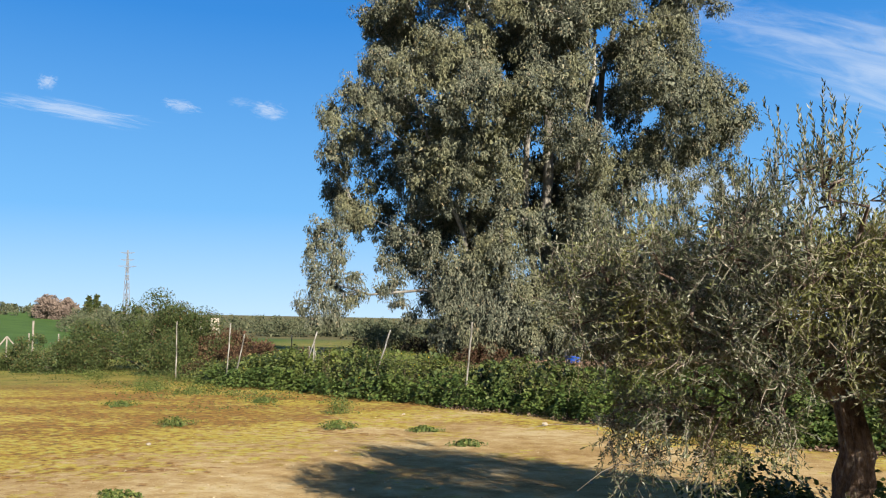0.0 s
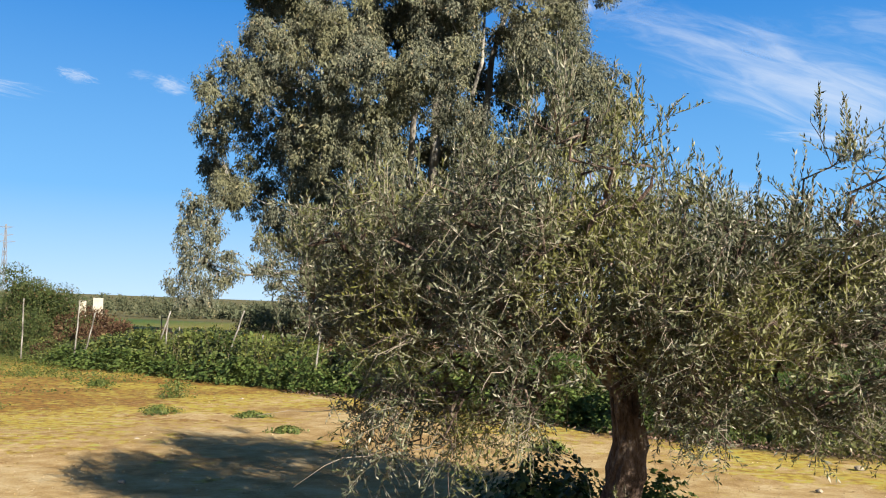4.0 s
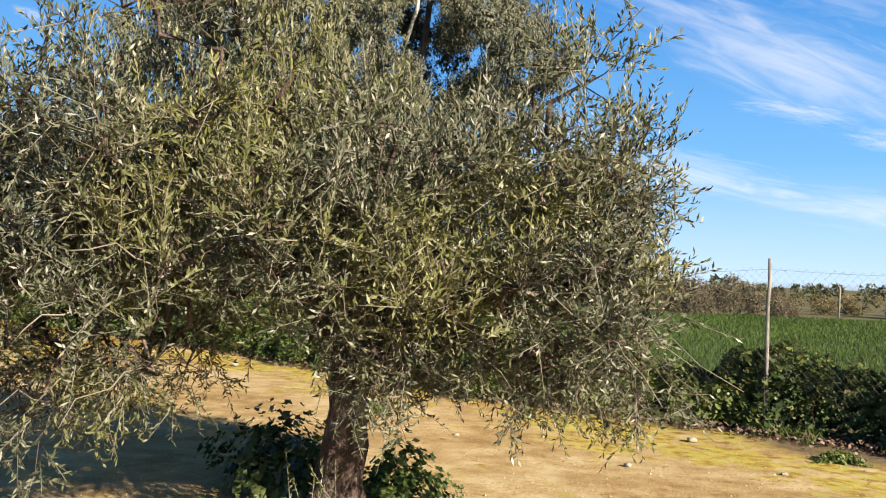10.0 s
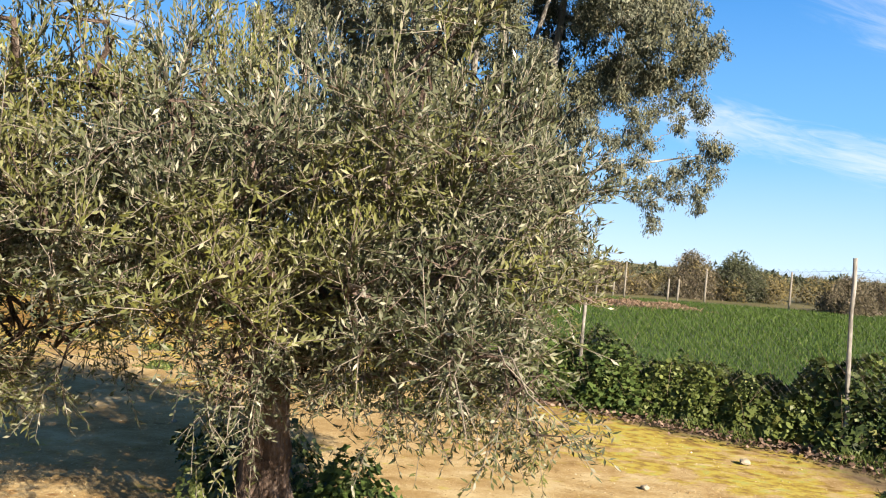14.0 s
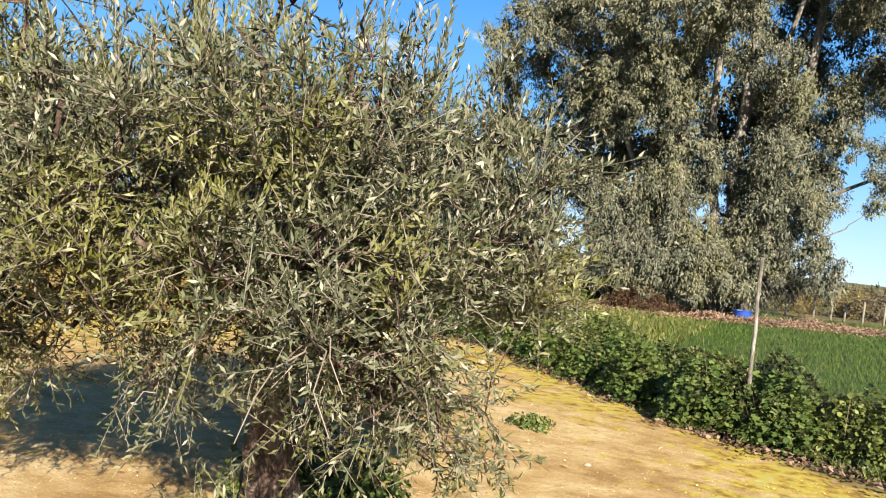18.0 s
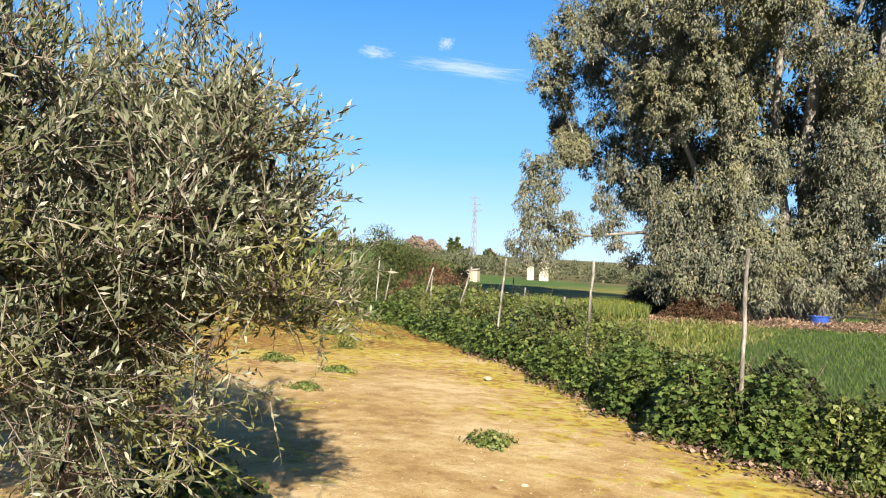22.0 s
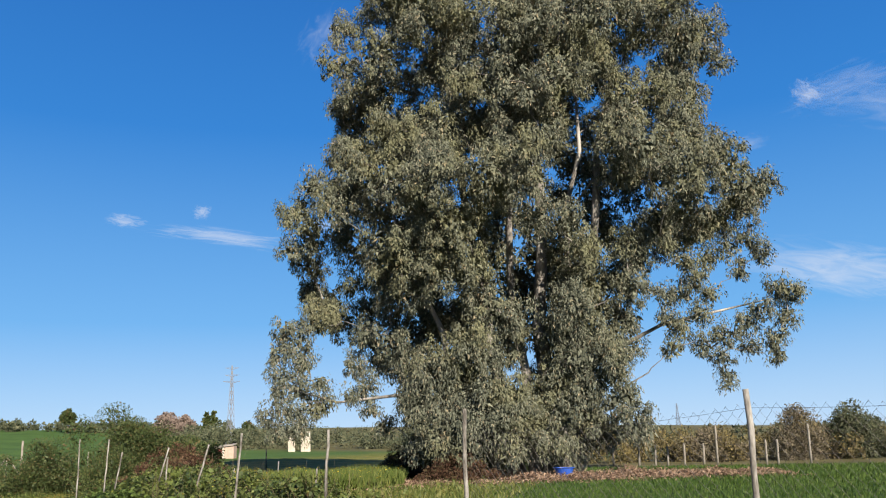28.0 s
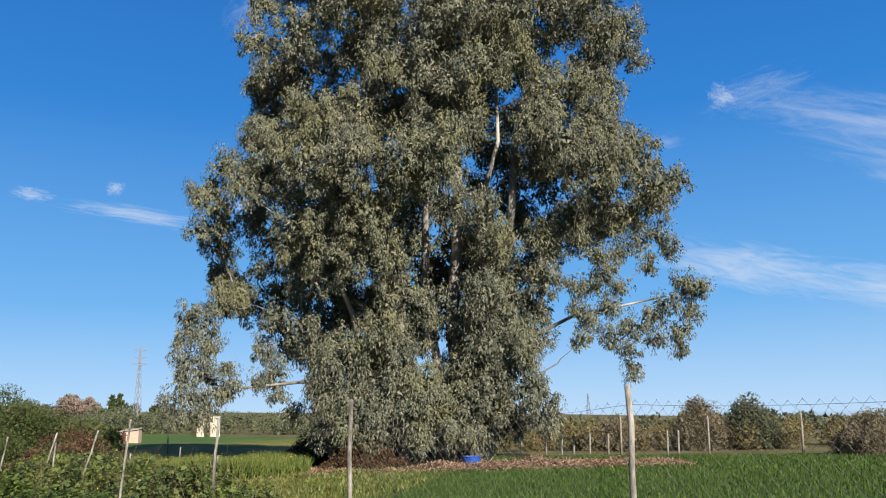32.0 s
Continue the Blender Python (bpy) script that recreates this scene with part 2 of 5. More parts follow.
MAT = {
    "ground": ground_material(),
    "olive_leaf": leaf_material("olive_leaf", [(0.0, (0.022, 0.028, 0.014)), (0.5, (0.06, 0.073, 0.039)), (0.88, (0.118, 0.13, 0.085)), (1.0, (0.27, 0.265, 0.225))], 0.45, 0.3, 0.16, (1.3, (0.135, 0.14, 0.026), 0.6)),
    "olive_bark": plain_material("olive_bark", [(0.36, (0.018, 0.012, 0.009)), (0.47, (0.07, 0.047, 0.036)), (0.56, (0.13, 0.098, 0.082)), (0.66, (0.27, 0.235, 0.2))], 7.0, 0.9, 26.0, 1.0, 0.06, (1, 1, 0.45)),
    "twig": plain_material("olive_twig", [(0.3, (0.09, 0.078, 0.064)), (0.7, (0.23, 0.205, 0.17))], 5.0, 0.8),
    "euc_leaf": leaf_material("eucalyptus_leaf", [(0.0, (0.034, 0.041, 0.029)), (0.5, (0.080, 0.089, 0.066)), (0.9, (0.13, 0.138, 0.104)), (1.0, (0.19, 0.155, 0.1))], 0.72, 0.14, 0.02, (0.4, (0.122, 0.124, 0.062), 0.55)),
    "euc_bark": plain_material("eucalyptus_bark", [(0.35, (0.05, 0.045, 0.04)), (0.5, (0.125, 0.118, 0.107)), (0.66, (0.3, 0.29, 0.27))], 1.3, 0.8, 6.0, 0.5, 0.02, (1, 1, 0.25)),
    "mallow": leaf_material("mallow_leaf", [(0.0, (0.012, 0.02, 0.007)), (0.4, (0.036, 0.057, 0.018)), (0.8, (0.075, 0.103, 0.032)), (0.96, (0.12, 0.135, 0.042)), (1.0, (0.13, 0.1, 0.042))], 0.5, 0.28, 0.2, (0.7, (0.105, 0.13, 0.03), 0.65)),
    "mallow_fresh": leaf_material("fresh_mallow_leaf", [(0.0, (0.024, 0.044, 0.012)), (0.5, (0.055, 0.092, 0.024)), (0.9, (0.092, 0.132, 0.038)), (1.0, (0.13, 0.145, 0.045))], 0.6, 0.2, 0.25, (0.9, (0.085, 0.12, 0.028), 0.5)),
    "dry_stem": leaf_material("dry_stem", [(0.0, (0.036, 0.027, 0.018)), (0.6, (0.102, 0.078, 0.051)), (1.0, (0.198, 0.162, 0.114))], 0.8, 0.2, 0.1),
    "flower": leaf_material("pale_flower", [(0.0, (0.33, 0.3, 0.21)), (1.0, (0.48, 0.468, 0.42))], 0.7, 0.2, 0.3),
    "yellow_flower": leaf_material("yellow_flower", [(0.0, (0.36, 0.27, 0.018)), (1.0, (0.45, 0.36, 0.036))], 0.7, 0.2, 0.3),
    "bare_twigs": leaf_material("bare_twigs", [(0.0, (0.1, 0.078, 0.066)), (1.0, (0.19, 0.15, 0.13))], 0.8, 0.2, 0.05),
    "rough_grass": leaf_material("rough_grass", [(0.0, (0.042, 0.06, 0.012)), (0.6, (0.078, 0.102, 0.021)), (1.0, (0.15, 0.144, 0.048))], 0.6, 0.3, 0.25),
    "meadow": leaf_material("meadow_grass", [(0.0, (0.042, 0.066, 0.013)), (0.6, (0.078, 0.112, 0.024)), (1.0, (0.14, 0.15, 0.042))], 0.6, 0.2, 0.25, (0.3, (0.14, 0.13, 0.035), 0.35)),
    "weed": leaf_material("weed_leaf", [(0.0, (0.036, 0.06, 0.0132)), (0.6, (0.072, 0.108, 0.024)), (1.0, (0.15, 0.156, 0.048))], 0.6, 0.3, 0.3),
    "wheat": leaf_material("wheat_blade", [(0.0, (0.016, 0.036, 0.007)), (0.6, (0.044, 0.084, 0.015)), (1.0, (0.095, 0.135, 0.03))], 0.6, 0.15, 0.3, (0.3, (0.034, 0.07, 0.018), 0.5)),
    "bush": leaf_material("bush_leaf", [(0.0, (0.018, 0.03, 0.009)), (0.5, (0.04, 0.06, 0.018)), (0.88, (0.068, 0.082, 0.028)), (1.0, (0.1, 0.06, 0.028))], 0.6, 0.25, 0.2),
    "bramble": leaf_material("bramble_leaf", [(0.0, (0.024, 0.012, 0.0072)), (0.5, (0.066, 0.033, 0.021)), (0.8, (0.06, 0.051, 0.024)), (1.0, (0.102, 0.06, 0.036))], 0.75, 0.2, 0.15),
    "grey_bush": leaf_material("dry_bush_leaf", [(0.0, (0.06, 0.054, 0.036)), (0.5, (0.108, 0.096, 0.063)), (0.85, (0.144, 0.123, 0.087)), (1.0, (0.18, 0.144, 0.108))], 0.75, 0.2, 0.15),
    "orchard": leaf_material("orchard_leaf", [(0.0, (0.054, 0.048, 0.024)), (0.5, (0.114, 0.096, 0.045)), (1.0, (0.186, 0.15, 0.06))], 0.7, 0.2, 0.2),
    "far_leaf": leaf_material("far_leaf", [(0.0, (0.036, 0.047, 0.028)), (0.5, (0.064, 0.076, 0.044)), (1.0, (0.096, 0.1, 0.06))], 0.8, 0.2, 0.15),
    "dead_leaf": leaf_material("dead_leaf", [(0.0, (0.05, 0.032, 0.024)), (0.5, (0.12, 0.08, 0.06)), (1.0, (0.22, 0.165, 0.13))], 0.8, 0.2, 0.1),
    "litter": leaf_material("dry_litter", [(0.0, (0.075, 0.045, 0.032)), (0.5, (0.16, 0.105, 0.075)), (1.0, (0.27, 0.2, 0.145))], 0.8, 0.2, 0.1),
    "post_wood": plain_material("weathered_wood", [(0.40, (0.05, 0.046, 0.04)), (0.5, (0.13, 0.125, 0.113)), (0.60, (0.225, 0.22, 0.207))], 9.0, 0.9, 30.0, 0.8, 0.01, (1, 1, 0.25)),
    "concrete": plain_material("pale_concrete", [(0.3, (0.12, 0.108, 0.09)), (0.7, (0.216, 0.204, 0.18))], 4.0, 0.9, 25.0, 0.4, 0.006),
    "wire": plain_material("dull_wire", [(0.3, (0.032, 0.031, 0.031)), (0.7, (0.085, 0.083, 0.08))], 9.0, 0.7),
    "steel": plain_material("pylon_steel", [(0.3, (0.08, 0.092, 0.115)), (0.7, (0.12, 0.134, 0.16))], 0.4, 0.7),
    "grit": leaf_material("sandy_grit", [(0.0, (0.1, 0.062, 0.026)), (0.4, (0.22, 0.155, 0.075)), (0.8, (0.36, 0.29, 0.18)), (1.0, (0.5, 0.44, 0.32))], 0.9, 0.1, 0.0),
    "stone": plain_material("pale_stone", [(0.3, (0.15, 0.125, 0.09)), (0.7, (0.28, 0.25, 0.2))], 9.0, 0.9, 40.0, 0.5, 0.006),
    "render": plain_material("cream_render", [(0.35, (0.24, 0.215, 0.175)), (0.65, (0.36, 0.335, 0.29))], 1.2, 0.9, 12.0, 0.3, 0.01),
    "brick": plain_material("brick", [(0.3, (0.24, 0.175, 0.135)), (0.7, (0.35, 0.275, 0.225))], 2.5, 0.9),
    "roof": plain_material("roof_slab", [(0.3, (0.168, 0.15, 0.132)), (0.7, (0.264, 0.24, 0.216))], 1.5, 0.9),
    "red": plain_material("red_paint", [(0.3, (0.078, 0.018, 0.015)), (0.7, (0.132, 0.03, 0.024))], 3.0, 0.7),
    "blue": plain_material("blue_plastic", [(0.3, (0.006, 0.036, 0.22)), (0.7, (0.012, 0.06, 0.3))], 3.0, 0.45, spec=0.5),
}


# ---- building helpers ----
rng = np.random.default_rng(7)


def part(name, mesh, material, parent, label=""):
    """One mesh object under a thing or under a part."""
    if isinstance(mesh, bmesh.types.BMesh):
        data = bpy.data.meshes.new(name)
        mesh.to_mesh(data)
        mesh.free()
        mesh = data
    if not mesh.materials:
        mesh.materials.append(material)
    ob = new(name, mesh)
    ob.parent = parent
    if label:
        ob["label"] = label
    return ob


def thing(name, x, y, z, label, category, group="", kind=""):
    """An empty at the base of a thing, to carry its parts."""
    ob = new(name)
    ob.empty_display_size = 0.1
    ob.location = (x, y, z)
    return tagged(ob, label, category, group, kind)


def unit(v):
    return v / np.maximum(np.linalg.norm(v, axis=-1, keepdims=True), 1e-9)


def polygons_mesh(name, points, smooth=False):
    """A mesh of N separate polygons, points of shape (N, k, 3)."""
    n, k, _ = points.shape
    me = bpy.data.meshes.new(name)
    me.vertices.add(n * k)
    me.vertices.foreach_set("co", points.astype(np.float32).ravel())
    me.loops.add(n * k)
    me.loops.foreach_set("vertex_index", np.arange(n * k, dtype=np.int32))
    me.polygons.add(n)
    me.polygons.foreach_set("loop_start", np.arange(0, n * k, k, dtype=np.int32))
    me.update(calc_edges=True)
    return me


def blades(name, pos, way, length, width, bend=0.15, facing=None, simple=False):
    """Lance-shaped leaves: folded diamonds (or, far off, plain triangles) that start at pos and run along way, turned roughly towards facing."""
    n = len(pos)
    way = unit(way)
    side = unit(np.cross(way, unit(rng.normal(size=(n, 3))) if facing is None else facing))
    face = np.cross(way, side)
    L, W = length[:, None], width[:, None]
    droop = face * L * bend
    if simple:
        return polygons_mesh(name, np.stack([pos + way * L * 0.25 + side * W * 0.6, pos + way * L, pos + way * L * 0.2 - side * W * 0.6], 1))
    pts = np.stack([pos, pos + way * L * 0.45 + side * W * 0.5 + droop, pos + way * L, pos + way * L * 0.45 - side * W * 0.5 + droop], 1)
    return polygons_mesh(name, pts)


def round_leaves(name, pos, normal, radius, sides=5):
    """Broad lobed leaves: slightly cupped polygons that face along normal."""
    n = len(pos)
    normal = unit(normal)
    a = unit(np.cross(normal, unit(rng.normal(size=(n, 3)))))
    b = np.cross(normal, a)
    ring = []
    for k in range(sides):
        th = 2 * math.pi * k / sides
        r = radius * (0.78 + 0.35 * rng.random(n)) * (0.55 if k == 0 else 1.0)
        lift = normal * (radius * 0.25 * (rng.random(n) - 0.3))[:, None]
        ring.append(pos + (a * math.cos(th) + b * math.sin(th)) * r[:, None] + lift)
    return polygons_mesh(name, np.stack(ring, 1))


def lobed_leaves(name, pos, normal, radius, sides=10):
    """Mallow leaves: five blunt lobes round a notch at the stalk, crumpled up and down."""
    n = len(pos)
    normal = unit(normal)
    a = unit(np.cross(normal, unit(rng.normal(size=(n, 3)))))
    b = np.cross(normal, a)
    ring = []
    for k in range(sides):
        th = 2 * math.pi * k / sides
        r = radius * (0.2 if k == 0 else 1.0 if k % 2 else 0.78) * rng.uniform(0.88, 1.12, n)
        lift = normal * (radius * (0.22 if k % 2 else -0.02) * rng.uniform(0.2, 1.4, n))[:, None]
        ring.append(pos + (a * math.cos(th) + b * math.sin(th)) * r[:, None] + lift)
    return polygons_mesh(name, np.stack(ring, 1))


class Tubes:
    """Collects tapered tubes into one mesh."""

    def __init__(self):
        self.v, self.f = [], []

    def run(self, points, radii, sides=5, wobble=0.0):
        pts = [Vector(p) for p in points]
        base = len(self.v)
        for i, p in enumerate(pts):
            d = (pts[min(i + 1, len(pts) - 1)] - pts[max(i - 1, 0)]).normalized()
            a = d.orthogonal().normalized() if abs(d.z) < 0.9 else (Vector((1, 0, 0)) - d * d.x).normalized()
            b = d.cross(a)
            for k in range(sides):
                th = 2 * math.pi * k / sides
                r = radii[i]
                if wobble:
                    r *= 1 + wobble * noise.noise(Vector((math.cos(th) * 1.7 + p.x * 3, math.sin(th) * 1.7 + p.y * 3, p.z * 5)))
                self.v.append(tuple(p + (a * math.cos(th) + b * math.sin(th)) * r))
            if i:
                o = base + (i - 1) * sides
                for k in range(sides):
                    j = (k + 1) % sides
                    self.f.append((o + k, o + j, o + sides + j, o + sides + k))
        self.f.append(tuple(base + k for k in reversed(range(sides))))
        top = base + (len(pts) - 1) * sides
        self.f.append(tuple(top + k for k in range(sides)))

    def mesh(self, name, smooth=True):
        me = bpy.data.meshes.new(name)
        me.from_pydata(self.v, [], self.f)
        if smooth:
            me.shade_smooth()
        return me


def curve_points(a, b, sag=0.0, n=6, jitter=0.0, seed=0):
    """Points from a to b with a bow upwards of sag and a little wander."""
    r = random.Random(seed)
    a, b = Vector(a), Vector(b)
    out = []
    for i in range(n):
        t = i / (n - 1)
        p = a.lerp(b, t) + Vector((0, 0, sag * 4 * t * (1 - t)))
        if 0 < i < n - 1 and jitter:
            p += Vector((r.uniform(-1, 1), r.uniform(-1, 1), r.uniform(-1, 1))) * jitter
        out.append(p)
    return out


def box(name, sx, sy, sz, bevel=0.0, z0=0.0):
    bm = bmesh.new()
    bmesh.ops.create_cube(bm, size=1.0, matrix=Matrix.Translation((0, 0, z0 + sz / 2)) @ Matrix.Diagonal((sx, sy, sz, 1)))
    if bevel:
        bmesh.ops.bevel(bm, geom=bm.edges[:], offset=bevel, segments=2, affect="EDGES", profile=0.7)
    return bm


# ---- the ground ----
def build_ground():
    xs = np.unique(np.concatenate([np.linspace(-16, 16, 81), np.linspace(-60, 60, 51), np.linspace(-400, 400, 61), np.array([-4500, -2500, -1500, -900, -600, 600, 900, 1500, 2500, 4500])]))
    ys = np.unique(np.concatenate([np.linspace(-6, 26, 81), np.linspace(-60, 80, 57), np.linspace(-400, 400, 61), np.array([-4500, -2500, -1500, -900, -600, 600, 900, 1500, 2500, 4500])]))
    verts = []
    for y in ys:
        for x in xs:
            z = terrain(x, y)
            if abs(x) < 60 and -40 < y < 80:
                z += 0.035 * noise.noise(Vector((x * 0.35, y * 0.35, 0))) + 0.012 * noise.noise(Vector((x * 2.1, y * 2.1, 3)))
            verts.append((x, y, z))
    w = len(xs)
    faces = [(j * w + i, j * w + i + 1, (j + 1) * w + i + 1, (j + 1) * w + i) for j in range(len(ys) - 1) for i in range(w - 1)]
    me = bpy.data.meshes.new("ground")
    me.from_pydata(verts, [], faces)
    me.shade_smooth()
    me.materials.append(MAT["ground"])
    return tagged(new("ground", me), "sandy yard with yellow moss, running into a green field", "ground", kind="structure")


build_ground()


# ---- the olive tree ----
OLIVE = Vector((2.74, 5.80, 0))


def hang(ob, at):
    """Lets the parts of a thing, built in world places, keep them."""
    for o in ob.children:
        o.matrix_parent_inverse = Matrix.Translation(-Vector(at))
    return ob


def rand_way(r):
    return Vector((r.gauss(0, 1), r.gauss(0, 1), r.gauss(0, 1))).normalized()


LOBES = ((-1.45, -1.15, 1.98, 0.62, 0.68, 0.5), (-0.42, -1.6, 2.3, 0.55, 0.62, 0.5), (0.45, -1.1, 1.95, 0.68, 0.65, 0.42), (1.28, -1.1, 2.25, 0.36, 0.5, 0.52), (1.3, -0.95, 1.45, 0.46, 0.55, 0.34), (-0.5, 0.5, 2.4, 0.6, 0.5, 0.56), (-1.25, 0.5, 2.05, 0.58, 0.5, 0.5), (-1.2, -1.2, 1.55, 0.58, 0.52, 0.32), (0.4, 0.2, 1.95, 0.5, 0.5, 0.5), (1.36, -0.25, 1.72, 0.42, 0.45, 0.42), (-1.3, -1.1, 1.12, 0.48, 0.46, 0.42), (-0.4, -1.55, 1.65, 0.8, 0.5, 0.3), (0.5, -1.2, 1.5, 0.6, 0.5, 0.24), (-0.3, -0.5, 2.35, 0.55, 0.5, 0.36), (0.75, -0.3, 2.15, 0.4, 0.55, 0.36), (1.4, -0.65, 1.08, 0.4, 0.5, 0.2), (0.95, -0.5, 1.25, 0.4, 0.4, 0.2), (1.0, 0.18, 1.5, 0.36, 0.3, 0.38), (-0.75, -1.0, 1.25, 0.3, 0.5, 0.2), (0.5, 0.1, 1.75, 0.5, 0.4, 0.35))


def low_edge(q):
    """How low the foliage hangs: high before the trunk, low at the ends of the crown."""
    if 0.1 < q.x < 0.65 and -1.35 < q.y < -0.25:
        return 0.78
    if q.y < 0.3 and -0.35 < q.x < 0.22 - 0.5 * q.y:
        return 1.3
    if q.x > 0.22 and q.y > -0.7:
        return 0.76
    return 0.45 if q.x < -0.7 else 0.72 if q.x < -0.35 else 0.85 if q.x > 1.0 else 1.05


def olive_crown_point(r):
    """A place in the crown: several lobes round the fork, two of them tall, with long boughs that hang at either end."""
    while True:
        x, y, z, rx, ry, rz = r.choice(LOBES)
        p = rand_way(r) * r.uniform(0.35, 1.0)
        q = Vector((x + p.x * rx, y + p.y * ry, z + p.z * rz))
        if q.z < low_edge(q) + 0.12 or (math.hypot(q.x, q.y) < 0.5 and q.z < 1.45) or (q.z < 1.25 and r.random() < (0.6 if q.x < -0.6 else 0.4)):
            continue
        return OLIVE + q


def build_olive():
    r = random.Random(11)
    tree = thing("olive_tree", *OLIVE, "old olive tree with grey-green leaves and gnarled bark", "tree")
    t = Tubes()
    spine = [(0.0, 0.02, -0.1), (0.0, 0.02, 0.06), (-0.03, 0.02, 0.2), (-0.02, -0.02, 0.36), (0.02, -0.07, 0.55), (0.05, -0.1, 0.75), (0.03, -0.09, 0.95), (0.0, -0.04, 1.15), (-0.04, 0.0, 1.32)]
    t.run([OLIVE + Vector(p) for p in spine], [0.27, 0.19, 0.155, 0.135, 0.118, 0.104, 0.1, 0.096, 0.08], 24, 0.7)
    for k in range(7):
        # twisted strands and swellings of the old wood
        th = k * 0.9 + 0.3
        strand = []
        for i, (p, w) in enumerate(zip(spine[1:], [0.16, 0.13, 0.112, 0.096, 0.084, 0.08, 0.076, 0.066])):
            a = th + 0.22 * i + 0.25 * math.sin(i * 1.3 + k)
            strand.append(OLIVE + Vector(p) + Vector((math.cos(a), math.sin(a), 0)) * w)
        wide = [0.065, 0.052, 0.042, 0.036 + 0.018 * (k % 3), 0.034, 0.036, 0.034, 0.027]
        t.run(strand, wide, 9, 0.8)
    part("trunk", t.mesh("trunk"), MAT["olive_bark"], tree, "gnarled dark brown olive trunk")
    lumps = []
    tries = 0
    while len(lumps) < 265 and tries < 40000:
        tries += 1
        q = olive_crown_point(r)
        if all((q - o).length > (0.42 if q.z > OLIVE.z + 2.2 else 0.29) for o in lumps):
            lumps.append(q)
    # shoots from the old trunk
    lumps += [OLIVE + Vector(v) for v in ((0.2, -0.38, 1.08), (0.36, -0.3, 0.98), (0.38, 0.0, 0.92), (0.42, -0.1, 1.1), (0.5, 0.1, 1.2), (0.3, 0.2, 1.3), (0.95, -0.8, 1.12), (1.05, -0.45, 1.15), (1.3, -0.7, 1.12), (0.25, -0.66, 1.2), (0.2, -0.85, 1.4), (0.35, -0.6, 1.36), (0.4, -1.1, 1.08), (0.28, -1.0, 1.0), (0.52, -1.15, 1.02), (0.44, -0.95, 1.14), (0.45, -0.35, 1.3), (0.5, -0.3, 1.12), (0.42, -0.45, 1.02), (-0.7, -1.3, 1.02), (-0.9, -0.9, 0.98), (-0.55, -1.0, 1.08), (-1.0, -1.4, 0.92), (-0.5, -1.5, 1.12))]
    fork = OLIVE + Vector((-0.03, 0.02, 1.27))
    twigs = Tubes()
    skirt = [q for q in lumps if q.z < OLIVE.z + 1.6]
    for k in range(70):
        # bare grey twigs that hang out of the crown's skirt
        q = r.choice(skirt)
        e = q + Vector((0.25 * (q.x - OLIVE.x), 0.25 * (q.y - OLIVE.y), 0)) + Vector((r.uniform(-0.15, 0.2), r.uniform(-0.2, 0.15), r.uniform(-0.25, 0.12)))
        if e.z > OLIVE.z + low_edge(e - OLIVE):
            twigs.run(curve_points(q, e, 0.05, 5, 0.04, 900 + k), [0.004, 0.0036, 0.003, 0.0024, 0.0015], 4)
    limb_tubes = []
    for k in range(6):
        th = k * math.pi / 3 + 0.3
        lt = Tubes()
        lt.run(curve_points(fork - Vector((0, 0, 0.15)), fork + Vector((math.cos(th) * 0.7, math.sin(th) * 0.6 - 0.1, 0.5)), 0.1, 5, 0.05, k), [0.07, 0.052, 0.04, 0.03, 0.022], 8, 0.3)
        limb_tubes.append(lt)
    wood = []
    for k in range(6):
        th = k * math.pi / 3 + 0.3
        wood += [(fork + Vector((math.cos(th) * 0.7 * f, (math.sin(th) * 0.6 - 0.1) * f, 0.5 * f)), k) for f in (0.4, 0.7, 1.0)]
    base, way = [], []
    for i, c in enumerate(sorted(lumps, key=lambda q: (q - fork).length)):
        out = c - fork
        start, k = min(wood, key=lambda q: (q[0] - c).length + 0.5 * (q[0] - fork).length)
        bough = curve_points(start, c, 0.08, 6, 0.1, i)
        wood += [(q, k) for q in bough[2:]]
        limb_tubes[k].run(bough, [0.016, 0.013, 0.011, 0.009, 0.007, 0.005], 5, 0.2)
        low = c.z < 1.3 and math.hypot(out.x, out.y) > 0.7
        top = c.z > 2.45
        flat = Vector((out.x, out.y, 0)).normalized()
        for j in range(4 if top else 4 if low else 7 if c.z < 1.95 else 5):
            d = (rand_way(r) + flat * 0.35 + Vector((0, 0, -0.35 if low else 0.4))).normalized()
            e = c + d * r.uniform(0.2, 0.42)
            floor = low_edge(e - OLIVE)
            if e.z < floor:
                e.z = floor + r.random() * 0.15
            limb_tubes[k].run(curve_points(c, e, 0.04, 4, 0.05, i * 31 + j), [0.004, 0.0034, 0.0026, 0.0018], 3)
            for m in range(7 if top else 7 if low else 10):
                s = c.lerp(e, r.uniform(0.1, 1.0))
                u = (d * 0.4 + rand_way(r) * 0.9 + Vector((0, 0, -0.3 if low else 0.8 if top else 0.4))).normalized()
                long_shoot = not low and r.random() < (0.4 if top else 0.1 if c.z > 1.95 else 0.03)
                if long_shoot:
                    u = (u * 0.3 + Vector((0, 0, 1))).normalized()
                ln = r.uniform(0.2, 0.46) if long_shoot else r.uniform(0.12, 0.28)
                tip = s + u * ln + Vector((0, 0, -0.03))
                if tip.z < low_edge(tip - OLIVE) - 0.2 * r.random():
                    continue
                twigs.run([s, tip], [0.0022, 0.001], 3)
                count = int(ln / 0.0142)
